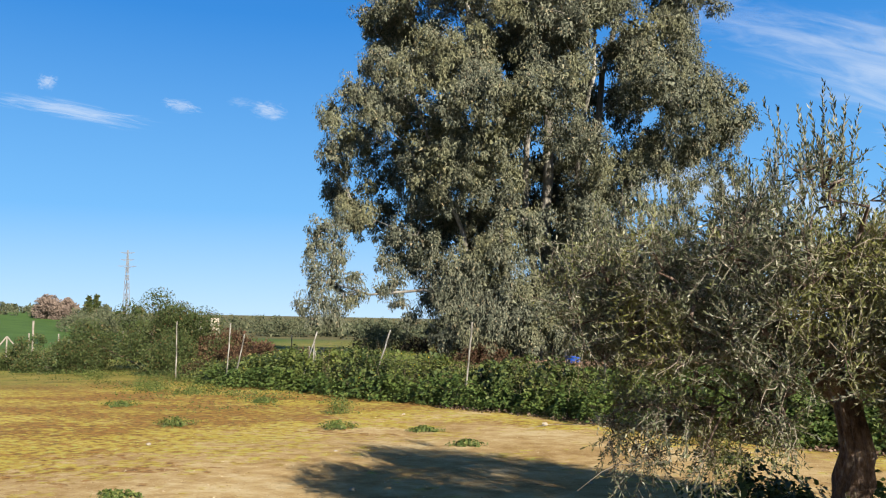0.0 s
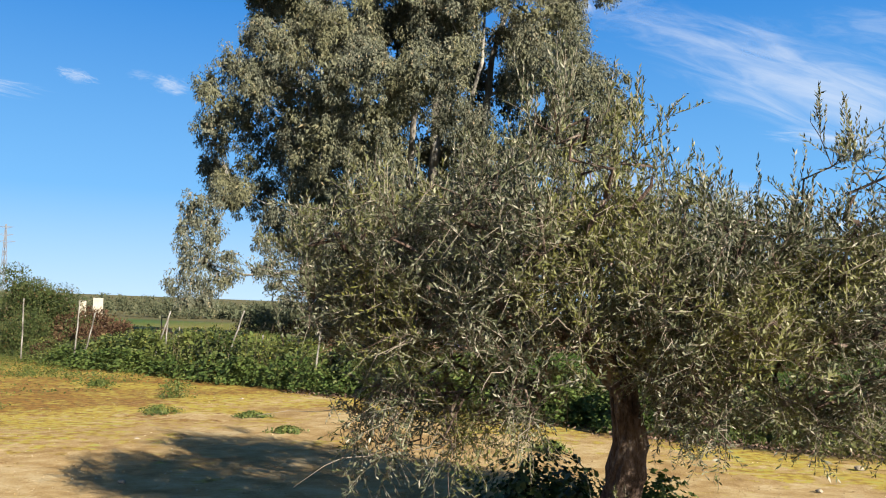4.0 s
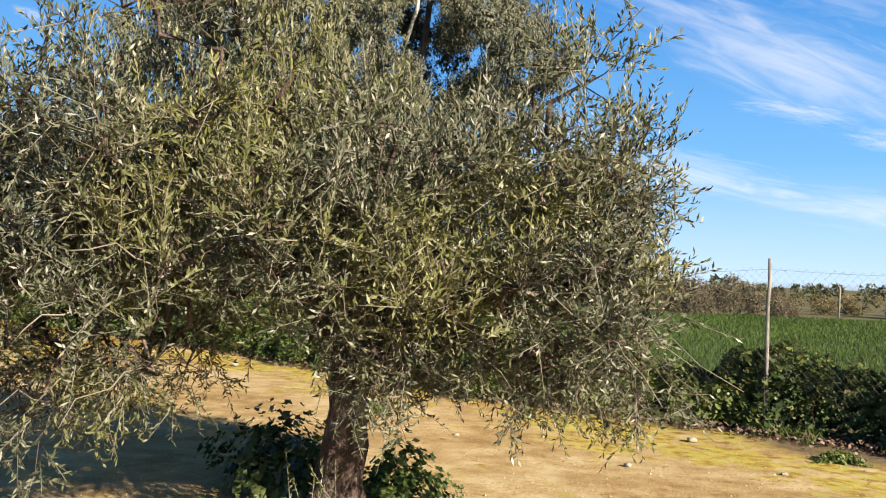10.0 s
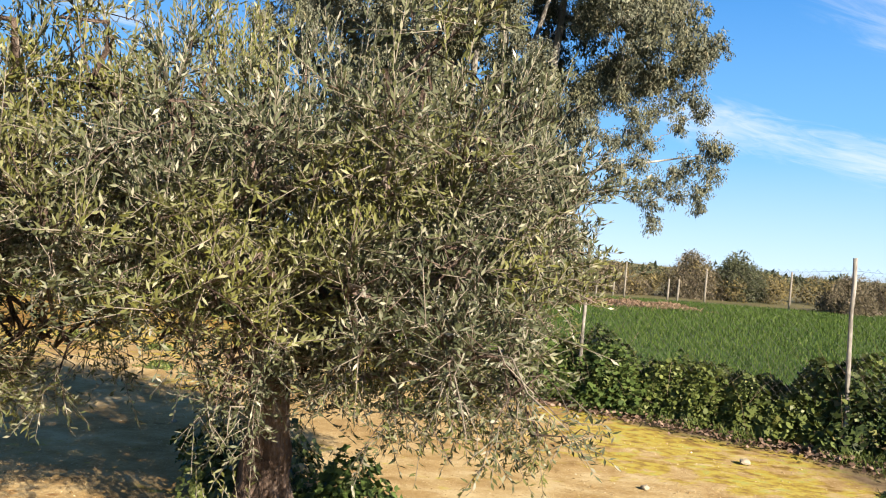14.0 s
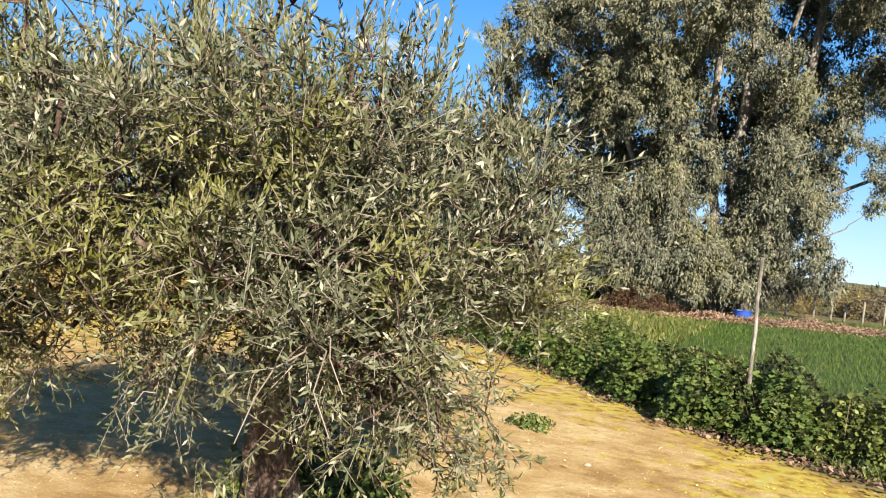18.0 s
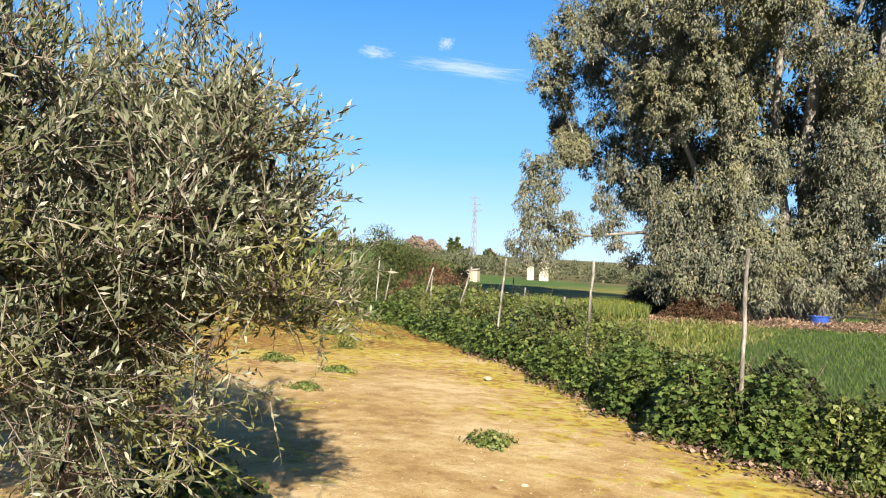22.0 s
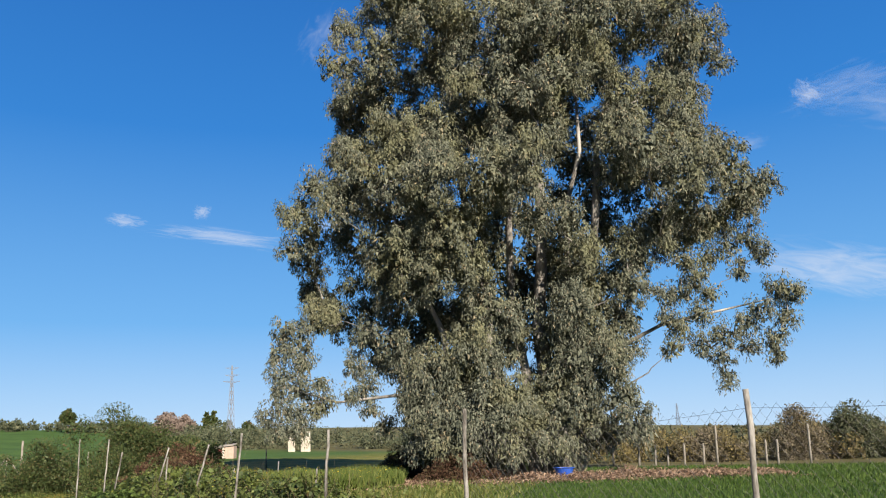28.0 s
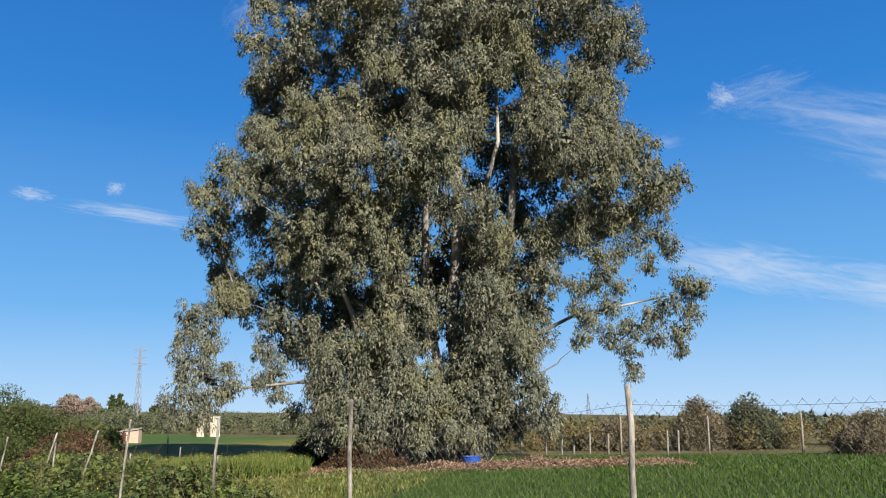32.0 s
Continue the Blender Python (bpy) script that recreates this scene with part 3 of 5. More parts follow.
                for q in range(count):
                    base.append(s.lerp(tip, (q + 0.5) / count))
                    way.append((u * (1.5 if long_shoot else 1.0) + rand_way(r) + Vector((0, 0, 0.0 if low else 0.3))).normalized())
    for k in range(10):
        # suckers at the foot
        s = OLIVE + Vector((r.uniform(-0.22, 0.12), r.uniform(-0.42, -0.2), r.uniform(0.02, 0.2)))
        u = (Vector((-0.15, -0.35, 0.9)) + rand_way(r) * 0.45).normalized()
        ln = r.uniform(0.2, 0.45)
        twigs.run([s, s + u * ln], [0.003, 0.0015], 3)
        for q in range(int(ln / 0.014)):
            base.append(s + u * ln * (q + 0.5) / int(ln / 0.014))
            way.append((u + rand_way(r)).normalized())
    n = len(base)
    length, width = rng.uniform(0.03, 0.049, n), rng.uniform(0.0086, 0.0128, n)
    for lt in limb_tubes:
        part("limb", lt.mesh("limb"), MAT["olive_bark"], tree)
    part("twig_mass", twigs.mesh("twig_mass"), MAT["twig"], tree, "thin pale grey twigs")["kind"] = "stuff"
    part("crown", blades("crown", np.array(base), np.array(way), length, width, 0.06), MAT["olive_leaf"], tree, "narrow silvery green leaves")
    return hang(tree, OLIVE)


build_olive()


# ---- the great eucalyptus ----
EUC = Vector((-6.3, 38.1, 0))
EUC_R = Vector((0.888, 0.459, 0))     # across, seen from the yard
EUC_D = Vector((-0.459, 0.888, 0))    # away from the yard


def euc_point(u, d, z):
    return EUC + EUC_R * u + EUC_D * d + Vector((0, 0, z))


def euc_limits(z):
    """How far the crown reaches to either side at a height."""
    zs = [0.8, 2.4, 4.0, 5.1, 6.1, 7.0, 8.1, 9.5, 10.5, 11.7, 12.9, 13.6, 14.6, 15.6, 17.2, 18.7, 20.0, 22.2, 24.1, 26.0, 27.5, 28.2]
    left = [-5.4, -6.1, -6.6, -7.4, -8.0, -10.2, -11.2, -11.2, -10.7, -11.4, -10.5, -9.4, -9.4, -8.7, -9.5, -9.4, -9.2, -7.9, -6.2, -5.0, -2.8, -0.8]
    right = [3.3, 4.2, 4.7, 4.9, 5.0, 5.1, 5.2, 6.4, 10.2, 11.2, 10.8, 9.4, 8.3, 8.4, 9.4, 10.2, 9.6, 7.4, 7.1, 5.4, 3.0, 1.0]
    return float(np.interp(z, zs, left)), float(np.interp(z, zs, right))


def euc_span(z, size):
    """The crown's reach that a lump of this size may fill at a height."""
    ends = [euc_limits(z + f * size) for f in (-0.6, 0.0, 0.7)]
    return max(e[0] for e in ends), min(e[1] for e in ends)


# where the sky shows through the crown, and where its front falls back into shade: across, up, half width, half height
EUC_HOLES = ((-8.4, 5.6, 0.4, 0.8), (-8.1, 8.7, 0.3, 0.25), (-5.8, 19.2, 0.2, 0.2), (-1.4, 19.6, 0.15, 0.5), (0.7, 11.8, 0.15, 0.5), (5.1, 17.8, 0.3, 0.35), (-2.3, 12.7, 0.1, 0.6), (6.4, 9.3, 0.35, 0.5), (8.0, 8.6, 0.4, 0.35), (5.6, 7.5, 0.35, 0.7), (2.5, 10.9, 0.15, 0.3), (-0.4, 4.8, 0.15, 0.4))
EUC_CLEFTS = ((-9.4, 8.1, 1.5, 1.0), (-8.0, 7.1, 0.8, 0.7), (-5.3, 15.7, 1.1, 0.7), (-5.8, 19.8, 1.0, 0.7), (-1.5, 20.3, 0.5, 1.3), (-5.6, 5.0, 0.9, 1.1), (0.0, 3.9, 0.8, 1.3), (0.0, 7.8, 0.4, 1.3), (3.2, 10.7, 0.8, 1.0), (6.0, 8.2, 0.7, 0.8), (-1.5, 9.0, 0.4, 1.2), (-2.4, 13.5, 0.4, 1.3), (1.7, 13.3, 0.5, 1.6), (-4.1, 6.4, 0.6, 1.0), (5.2, 17.4, 0.7, 0.6), (-6.8, 10.8, 0.6, 0.9), (1.35, 12.2, 0.1, 0.5), (2.3, 15.8, 0.1, 0.3), (0.4, 19.0, 0.1, 0.5))


def inside(u, z, rows, grow):
    return any(((u - a) / (c + grow)) ** 2 + ((z - b) / (e + grow)) ** 2 < 1 for a, b, c, e in rows)


def build_eucalyptus():
    r = random.Random(5)
    g = np.random.default_rng(15)
    tree = thing("eucalyptus_tree", *EUC, "huge eucalyptus tree with hanging grey-green foliage", "tree")
    centres = []

    def room(p, size, k):
        return all((p[0] - c[0]) ** 2 + (p[1] - c[1]) ** 2 + ((p[2] - c[2]) * 0.75) ** 2 > (k * (size + c[3])) ** 2 for c in centres)

    # lumps along both outlines of the crown first, then all through it
    for k in range(220):
        z = 1.6 + 25.5 * r.random()
        size = r.uniform(0.5, 1.1)
        lo, hi = euc_span(z, size)
        u = lo + size + 0.12 if k % 2 else hi - size - 0.25
        p = (u, r.uniform(-2.5, 2.0), z)
        if room(p, size, 0.58) and not inside(u, z, EUC_HOLES, 0.6 * size):
            centres.append((*p, size))
    tries = 0
    while len(centres) < 450 and tries < 70000:
        tries += 1
        z = r.uniform(1.3, 27.0)
        size = r.uniform(0.8, 1.7) if z > 4 else r.uniform(0.8, 1.3)
        lo, hi = euc_span(z, size)
        half = (hi - lo) / 2 - 0.7 * size
        u = r.uniform(lo + size + 0.1, hi - size - 0.2)
        chord = 0.75 * math.sqrt(max(0.05, half * half - (u - (lo + hi) / 2) ** 2))
        d = chord * (r.random() ** 0.4) * r.choice((-1, -1, -1, 1))
        if inside(u, z, EUC_HOLES, 0.75 * size) or (d < 0.8 and inside(u, z, EUC_CLEFTS, 0.6 * size)):
            continue
        if room((u, d, z), size, 0.54):
            centres.append((u, d, z, size))
    # the long bough to the east, the low bough to the west
    east = [(0.93 * u, -1 - 0.08 * u, z, q) for u, z, q in ((11.4, 7.2, 0.6), (10.7, 7.4, 0.6), (11.1, 6.3, 0.5), (10.5, 5.4, 0.5), (10.4, 4.8, 0.4), (9.9, 6.5, 0.6), (9.2, 6.0, 0.55), (9.3, 5.1, 0.45), (8.3, 5.6, 0.6), (8.1, 4.6, 0.5), (8.2, 3.8, 0.4), (7.4, 5.2, 0.55), (7.3, 6.5, 0.5), (6.4, 6.0, 0.6), (6.0, 5.0, 0.45), (6.6, 7.4, 0.6), (7.3, 8.0, 0.6), (8.9, 9.2, 0.7), (9.8, 9.6, 0.65), (7.9, 7.3, 0.4), (10.2, 8.9, 0.5), (7.4, 9.8, 0.7), (8.4, 10.4, 0.8), (6.8, 8.7, 0.6), (7.8, 8.8, 0.5), (5.7, 7.3, 0.55), (5.9, 6.3, 0.45), (9.3, 8.3, 0.45), (6.2, 9.4, 0.6))]
    west = [(u, -1.2, z, q) for u, z, q in ((-10.6, 6.4, 0.75), (-10.0, 5.7, 0.65), (-10.9, 5.5, 0.6), (-9.8, 4.9, 0.6), (-10.8, 4.6, 0.6), (-10.1, 4.0, 0.65), (-10.9, 3.6, 0.6), (-11.3, 2.9, 0.5), (-10.4, 3.0, 0.65), (-9.6, 3.2, 0.6), (-9.2, 4.2, 0.45), (-10.9, 2.2, 0.5), (-9.9, 2.2, 0.5), (-8.9, 3.3, 0.4), (-7.9, 3.6, 0.5), (-7.2, 4.0, 0.6), (-7.7, 5.0, 0.6), (-7.0, 3.0, 0.45), (-9.3, 6.6, 0.7), (-6.5, 2.4, 0.5))]
    centres += east + west
    # curtains that hang to the ground before the trunks
    curtains = []
    while len(curtains) < 34:
        u, z = r.uniform(-5.4, 3.6), r.uniform(1.0, 4.6)
        if not inside(u, z, ((2.1, 2.6, 0.7, 1.6),), 0.5):
            curtains.append((u, r.uniform(-3.4, -1.8), z, r.uniform(0.65, 1.05)))
    centres += curtains
    # a bough far back on the west side, in the shade of the rest
    centres += [(-9.2, 1.9, 8.2, 0.9), (-8.2, 1.8, 8.8, 0.8), (-10.0, 1.6, 8.8, 0.7), (-7.4, 1.9, 7.6, 0.8), (-8.6, 1.9, 7.3, 0.7), (-9.8, 1.7, 7.6, 0.6), (-8.8, 1.0, 6.8, 0.7), (-7.5, 0.8, 6.2, 0.7), (-9.6, 0.8, 8.3, 0.6), (-7.0, 0.6, 5.3, 0.6)]
    tops = []
    for k, (u0, d0, u1, d1, z1, rad) in enumerate(((0.2, 0, 0.8, 0.5, 26, 0.36), (-0.9, 0.3, -4.2, 1.0, 23, 0.30), (1.3, 0.3, 4.6, -0.5, 23, 0.30), (-0.3, -0.7, -1.6, -2.2, 19, 0.24), (0.9, -0.8, 2.2, -2.6, 18, 0.22), (-1.7, -0.3, -6.6, -2.0, 13, 0.20))):
        pts = curve_points(euc_point(u0, d0, -0.3), euc_point(u1, d1, z1), 0, 9, 0.3, k)
        stem = Tubes()
        stem.run(pts, [rad * (1.25 if i == 0 else 1.0 - 0.1 * i) for i in range(9)], 10, 0.2)
        part("trunk", stem.mesh("trunk"), MAT["euc_bark"], tree, "pale peeling eucalyptus trunk")
        fine = []
        for a, b in zip(pts, pts[1:]):
            fine += [a.lerp(b, f) for f in (0.0, 0.33, 0.67)]
        tops.append(fine)
    # two great boughs to the sides, and pale ones that rise through the crown
    for pts, rad in (((0.9, -0.6, 3.6), (3.0, -0.8, 5.0), (5.5, -0.7, 6.2), (8.0, -0.4, 6.7), (10.4, -0.2, 7.2)), 0.12), (((-1.6, -0.4, 2.6), (-3.6, -1.2, 3.3), (-6.0, -1.4, 3.5), (-8.4, -1.4, 3.3), (-10.3, -1.3, 3.9)), 0.11), (((-2.0, -0.9, 9.0), (-2.25, -1.9, 11.2), (-2.3, -2.3, 12.4), (-2.5, -2.4, 13.6), (-2.9, -2.2, 15.0)), 0.12), (((0.1, -0.8, 14.0), (0.25, -1.8, 17.0), (0.3, -2.1, 18.4), (0.45, -2.2, 19.7), (0.6, -2.0, 21.0)), 0.12):
        bough = Tubes()
        bough.run([euc_point(*p) for p in pts], [rad, rad * 0.8, rad * 0.62, rad * 0.45, rad * 0.2], 8, 0.2)
        tops.append([euc_point(*p).lerp(euc_point(*q), f) for p, q in zip(pts, pts[1:]) for f in (0.3, 0.65, 1.0)])
        part("bough", bough.mesh("bough"), MAT["euc_bark"], tree, "long bare pale bough")
    base, way, face = [], [], []
    wood = [q for ps in tops for q in ps if q.z > 0.8]
    centres.sort(key=lambda c: abs(c[0]) + abs(c[1]))
    for i, (u, d, z, s) in enumerate(centres):
        c = euc_point(u, d, z)
        # each limb springs from the nearest wood below it, so that boughs branch
        near = min(wood, key=lambda q: (q - c).length + 1.6 * max(0.0, q.z - c.z + 0.35 * math.hypot(q.x - c.x, q.y - c.y)))
        limb = Tubes()
        w = 0.3 + 0.35 * min(1.0, (near - c).length / 6)
        run_of = curve_points(near, c + Vector((0, 0, 0.3 * s)), -0.12, 6, 0.15, i)
        wood += run_of[2:]
        limb.run(run_of, [w * v for v in (0.09, 0.075, 0.06, 0.05, 0.035, 0.02)], 5)
        part("limb", limb.mesh("limb"), MAT["euc_bark"], tree)
        # foliage in many small dense sprays on the skin of the bough, leaves hanging
        k = int((14 if d < 0.6 else 7) * s * s + 5)
        v = unit(g.normal(size=(k, 3))) * s * (0.55 + 0.45 * g.random((k, 1)) ** 0.5)
        q = g.uniform(0.14, 0.37, (k, 1, 1))
        w = unit(g.normal(size=(k, 72, 3)))
        leaf = v[:, None, :] + w * q * (g.random((k, 72, 1)) ** 0.3) * np.array([1.0, 1.0, 1.25])
        out = unit(v)[:, None, :] * 0.5 + w * 0.8 + g.normal(0, 0.4, (k, 72, 3))
        base.append((np.array(c) + leaf).reshape(-1, 3))
        face.append(out.reshape(-1, 3))
        way.append((g.normal(0, 0.42, (k, 72, 3)) + w * 0.3 - np.array([0.0, 0.0, 0.95])).reshape(-1, 3))
    # the shaded inside of the lumps: denser, broader sprays
    inner = []
    for _ in range(125):
        z = r.uniform(2.0, 25.0)
        lo, hi = euc_limits(z)
        u = r.uniform(lo + 2.2, hi - 2.2)
        if not inside(u, z, EUC_HOLES, 1.0):
            inner.append((u, r.uniform(0.0, 2.5), z, 1.5))
    hearts, heart_way = [], []
    for u, d, z, s in centres + inner:
        k = int(170 * s * s)
        w = unit(g.normal(size=(k, 3))) * s * 0.56 * (g.random((k, 1)) ** 0.4)
        hearts.append(np.array(euc_point(u, d, z)) + w)
        heart_way.append(g.normal(0, 0.6, (k, 3)) + np.array([0, 0, -0.8]))
    hearts, heart_way = np.concatenate(hearts), np.concatenate(heart_way)
    k = len(hearts)
    part("inner_foliage", blades("inner_foliage", hearts, heart_way, g.uniform(0.22, 0.36, k), g.uniform(0.08, 0.13, k), 0.05, None, True), MAT["euc_leaf"], tree, "dense shaded sprays inside the crown")
    base, way, face = np.concatenate(base), np.concatenate(way), np.concatenate(face)
    n = len(base)
    part("crown", blades("crown", base, way, g.uniform(0.12, 0.22, n), g.uniform(0.035, 0.053, n), 0.05, face, True), MAT["euc_leaf"], tree, "hanging sickle-shaped leaves")
    return hang(tree, EUC)


build_eucalyptus()


# ---- the fence ----
def build_post(x, y, height, lean, material, radius=0.022, label="weathered round wooden fence post among weeds", group="posts of the near fence", name="fence_post"):
    """lean: how far the top stands off the foot, in x and y."""
    t = Tubes()
    foot = Vector((x, y, terrain(x, y) - 0.15))
    top = Vector((x + lean[0], y + lean[1], terrain(x, y) + height))
    pts = curve_points(foot, top, 0, 9, 0.008, int(abs(x * 100)))
    t.run(pts, [radius * (1.05 - 0.02 * i) for i in range(9)], 10, 0.15)
    me = t.mesh("fence_post")
    me.materials.append(material)
    return tagged(new(name, me), label, "fence post", group)


POSTS = [(6.2, 10.42, 1.9, 0.0, -0.03), (3.4, 11.75, 1.92, 0.04, 0.0), (-0.32, 14.6, 1.84, 0.1, 0.0), (-3.63, 16.35, 1.88, 0.22, 0.0), (-6.87, 18.45, 1.71, 0.62, 0.05), (-9.84, 20.15, 1.68, 0.62, 0.05), (-9.45, 20.3, 1.45, 0.1, 0.0), (-13.1, 21.5, 1.97, 0.15, 0.0), (-12.9, 21.6, 1.6, 0.4, 0.0), (-16.07, 23.0, 2.05, 0.0, 0.0), (8.85, 8.55, 1.9, 0.0, 0.0)]
for px, py, ph, lx, ly in POSTS:
    build_post(px, py, ph, (lx, ly), MAT["post_wood"], label="weathered leaning wooden fence post among weeds" if lx > 0.2 else "weathered round wooden fence post among weeds")


# ---- weeds along the fence ----
def hedge_shape(s):
    """Front edge, back edge and height of the weeds at s metres along the fence."""
    n = noise.noise(Vector((s * 0.45, 1.7, 0)))
    edge = 0.3 * noise.noise(Vector((s * 1.3, 6.1, 0))) + 0.16 * noise.noise(Vector((s * 3.9, 2.3, 0)))
    front = float(np.interp(s, [-10, -1, 0.5, 1.5, 2.5, 3.3, 4.4, 9, 13, 19, 28], [-0.3, -0.15, -0.2, -0.35, -0.6, -0.8, -0.75, -0.6, -0.8, -1.3, -2.2])) + 0.15 * n + edge
    back = float(np.interp(s, [-10, 0, 3, 6, 14, 28], [0.9, 0.6, 0.5, 0.9, 1.3, 1.8])) + 0.3 * n
    h = float(np.interp(s, [-10, -1, 0.4, 1.4, 2.4, 3.2, 4.2, 6, 9, 12, 16, 20, 28], [1.05, 1.08, 0.86, 0.78, 0.8, 1.1, 0.9, 1.0, 1.25, 1.35, 1.45, 1.25, 1.0])) * (1 + 0.35 * n)
    return front, back, h


def build_hedge(name, s0, s1, count, size, seed, mat, label, only=None, fill=2.0, sides=4):
    """Weeds of one kind; only: the share of the strip, by a broad noise, that they hold."""
    r = random.Random(seed)
    pos, nor, rad = [], [], []
    while len(pos) < count:
        s = r.uniform(s0, s1)
        f, b, h = hedge_shape(s)
        d = r.uniform(f, b)
        if only and noise.noise(Vector((s * 0.55, d * 0.8, seed))) < only:
            continue
        e = (d - f) / (b - f)
        lump = 0.72 + 1.0 * noise.noise(Vector((s * 0.9, d * 1.1, 4))) + 0.5 * noise.noise(Vector((s * 3.4, d * 3.4, 9)))
        top = h * (0.32 + 0.5 * max(0.0, min(1.0, lump)) + 0.16 * noise.noise(Vector((s * 5.0, d * 5.0, 2)))) * min(1.0, (3.6 * e) ** 0.5, (5 * (1 - e)) ** 0.5)
        z = top * (1 - r.random() ** fill)
        x, y = fence_xy(s, d)
        pos.append((x, y, z + 0.03 + terrain(x, y)))
        nor.append((r.gauss(0, 0.7) + across.x * (0.5 - e) * -1.2, r.gauss(0, 0.7) + across.y * (0.5 - e) * -1.2, 0.8))
        rad.append(size * r.uniform(0.45, 1.35))
    leaf_of = lobed_leaves if sides > 6 else round_leaves
    me = leaf_of(name, np.array(pos), np.array(nor), np.array(rad), sides)
    me.materials.append(MAT[mat])
    return tagged(new(name, me), label, "weeds", kind="stuff")


build_hedge("fence_mallow", 0.5, 9.0, 16000, 0.029, 3, "mallow", "broad-leaved green mallow along the fence", -0.08, 1.7, 6)
build_hedge("fence_mallow", -9.5, 0.9, 11000, 0.048, 13, "mallow", "dense broad-leaved dark green mallow along the fence", -0.25, 2.0, 10)
build_hedge("fence_mallow", 2.4, 4.6, 1800, 0.044, 17, "mallow", "dark green clump of large-leaved mallow at a fence post", None, 1.6, 10)
build_hedge("fence_weeds", -9.5, 8.0, 46000, 0.017, 8, "mallow", "dense small-leaved dark green weeds along the fence")
build_hedge("fence_mallow", 8.5, 24.0, 16000, 0.055, 23, "mallow", "broad-leaved dark green weeds along the far fence", -0.1, 1.6, 5)
build_hedge("fence_weeds", 8.0, 27.0, 50000, 0.025, 4, "mallow", "dense green weeds and brambles along the far fence")
build_hedge("fence_nettles", 0.6, 10.0, 36000, 0.016, 5, "weed", "light green nettles among the fence weeds", -0.05, 1.1)
build_hedge("fence_nettles", 10.0, 27.0, 16000, 0.022, 6, "weed", "light green nettles among the far fence weeds", 0.15, 1.3)
build_hedge("fence_flowers", 3.0, 20.0, 500, 0.009, 7, "flower", "small pale flowers among the fence weeds", 0.1, 6.0)
build_hedge("fence_flowers", 12.0, 26.0, 500, 0.017, 9, "yellow_flower", "small yellow flowers among the far weeds", 0.15, 6.0)


def build_stems(s0, s1, count, seed):
    """Dry stalks and bramble canes that stick out of the weeds."""
    r = random.Random(seed)
    t = Tubes()
    for k in range(count):
        s = r.uniform(s0, s1)
        f, b, h = hedge_shape(s)
        d = r.uniform(f, b)
        x, y = fence_xy(s, d)
        top = h * r.uniform(0.4, 1.05)
        lean = r.uniform(-0.5, 0.5), r.uniform(-0.5, 0.5)
        t.run([(x, y, 0), (x + lean[0] * 0.4, y + lean[1] * 0.4, top * 0.6), (x + lean[0], y + lean[1], top)], [0.0022, 0.0018, 0.0012], 3)
    me = t.mesh("dry_stalks", False)
    me.materials.append(MAT["dry_stem"])
    return tagged(new("dry_stalks", me), "thin dry brown stalks among the fence weeds", "stalks", kind="stuff")


def build_low_mallow(s0, s1, out, height, count, size, seed, mat, label, name="low_mallow"):
    """Low soft cushions of mallow before the taller weeds, on the yard's side."""
    r = random.Random(seed)
    pos, nor, rad = [], [], []
    while len(pos) < count:
        s = r.uniform(s0, s1)
        end = min(1.0, (s - s0) / 1.2, (s1 - s) / 1.2)
        f = hedge_shape(s)[0] - out * end * (0.75 + 0.5 * noise.noise(Vector((s * 1.1, 8, seed))))
        d = f + r.random() ** 0.8 * (0.5 + out)
        e = (d - f) / (0.5 + out)
        lump = 0.6 + 0.9 * noise.noise(Vector((s * 1.9, d * 1.9, seed))) + 0.3 * noise.noise(Vector((s * 5.0, d * 5.0, seed)))
        if lump < 0.12:
            continue
        top = height * min(1.2, lump + 0.25) * min(1.0, (2.2 * e + 0.08) ** 0.6)
        x, y = fence_xy(s, d)
        pos.append((x, y, terrain(x, y) + 0.03 + top * (1 - r.random() ** 2.2)))
        nor.append((r.gauss(0, 0.5) - across.x * 0.35, r.gauss(0, 0.5) - across.y * 0.35, 0.9))
        rad.append(size * r.uniform(0.5, 1.3))
    me = lobed_leaves(name, np.array(pos), np.array(nor), np.array(rad), 10 if size > 0.03 else 8)
    me.materials.append(MAT[mat])
    return tagged(new(name, me), label, "weeds", kind="stuff")


build_low_mallow(1.6, 6.2, 0.3, 0.6, 6500, 0.034, 41, "mallow_fresh", "fresh green mallow cushions before the fence weeds")
build_low_mallow(5.6, 14.0, 0.35, 0.55, 8500, 0.034, 42, "mallow_fresh", "fresh green mallow cushions along the fence")
build_low_mallow(13.0, 24.0, 0.5, 0.5, 5000, 0.048, 43, "mallow_fresh", "light green weeds along the far fence")


def build_foot_litter(s0, s1, count, seed):
    """Dead curled leaves at the foot of the weeds."""
    r = random.Random(seed)
    pos, nor = [], []
    for k in range(count):
        s = r.uniform(s0, s1)
        x, y = fence_xy(s, hedge_shape(s)[0] + r.gauss(-0.02, 0.2))
        pos.append((x, y, 0.012 + 0.07 * r.random() ** 2))
        nor.append((r.gauss(0, 0.6), r.gauss(0, 0.6), 1.0))
    g = np.random.default_rng(seed)
    me = round_leaves("dead_leaves", np.array(pos), np.array(nor), g.uniform(0.01, 0.03, count), 6)
    me.materials.append(MAT["dead_leaf"])
    return tagged(new("dead_leaves", me), "brown dead leaves at the foot of the fence weeds", "leaf litter", kind="stuff")


build_foot_litter(-8.0, 3.2, 5500, 61)
build_foot_litter(3.2, 12.0, 2000, 62)

build_stems(-7, 3, 350, 15)
build_stems(3, 18, 600, 12)


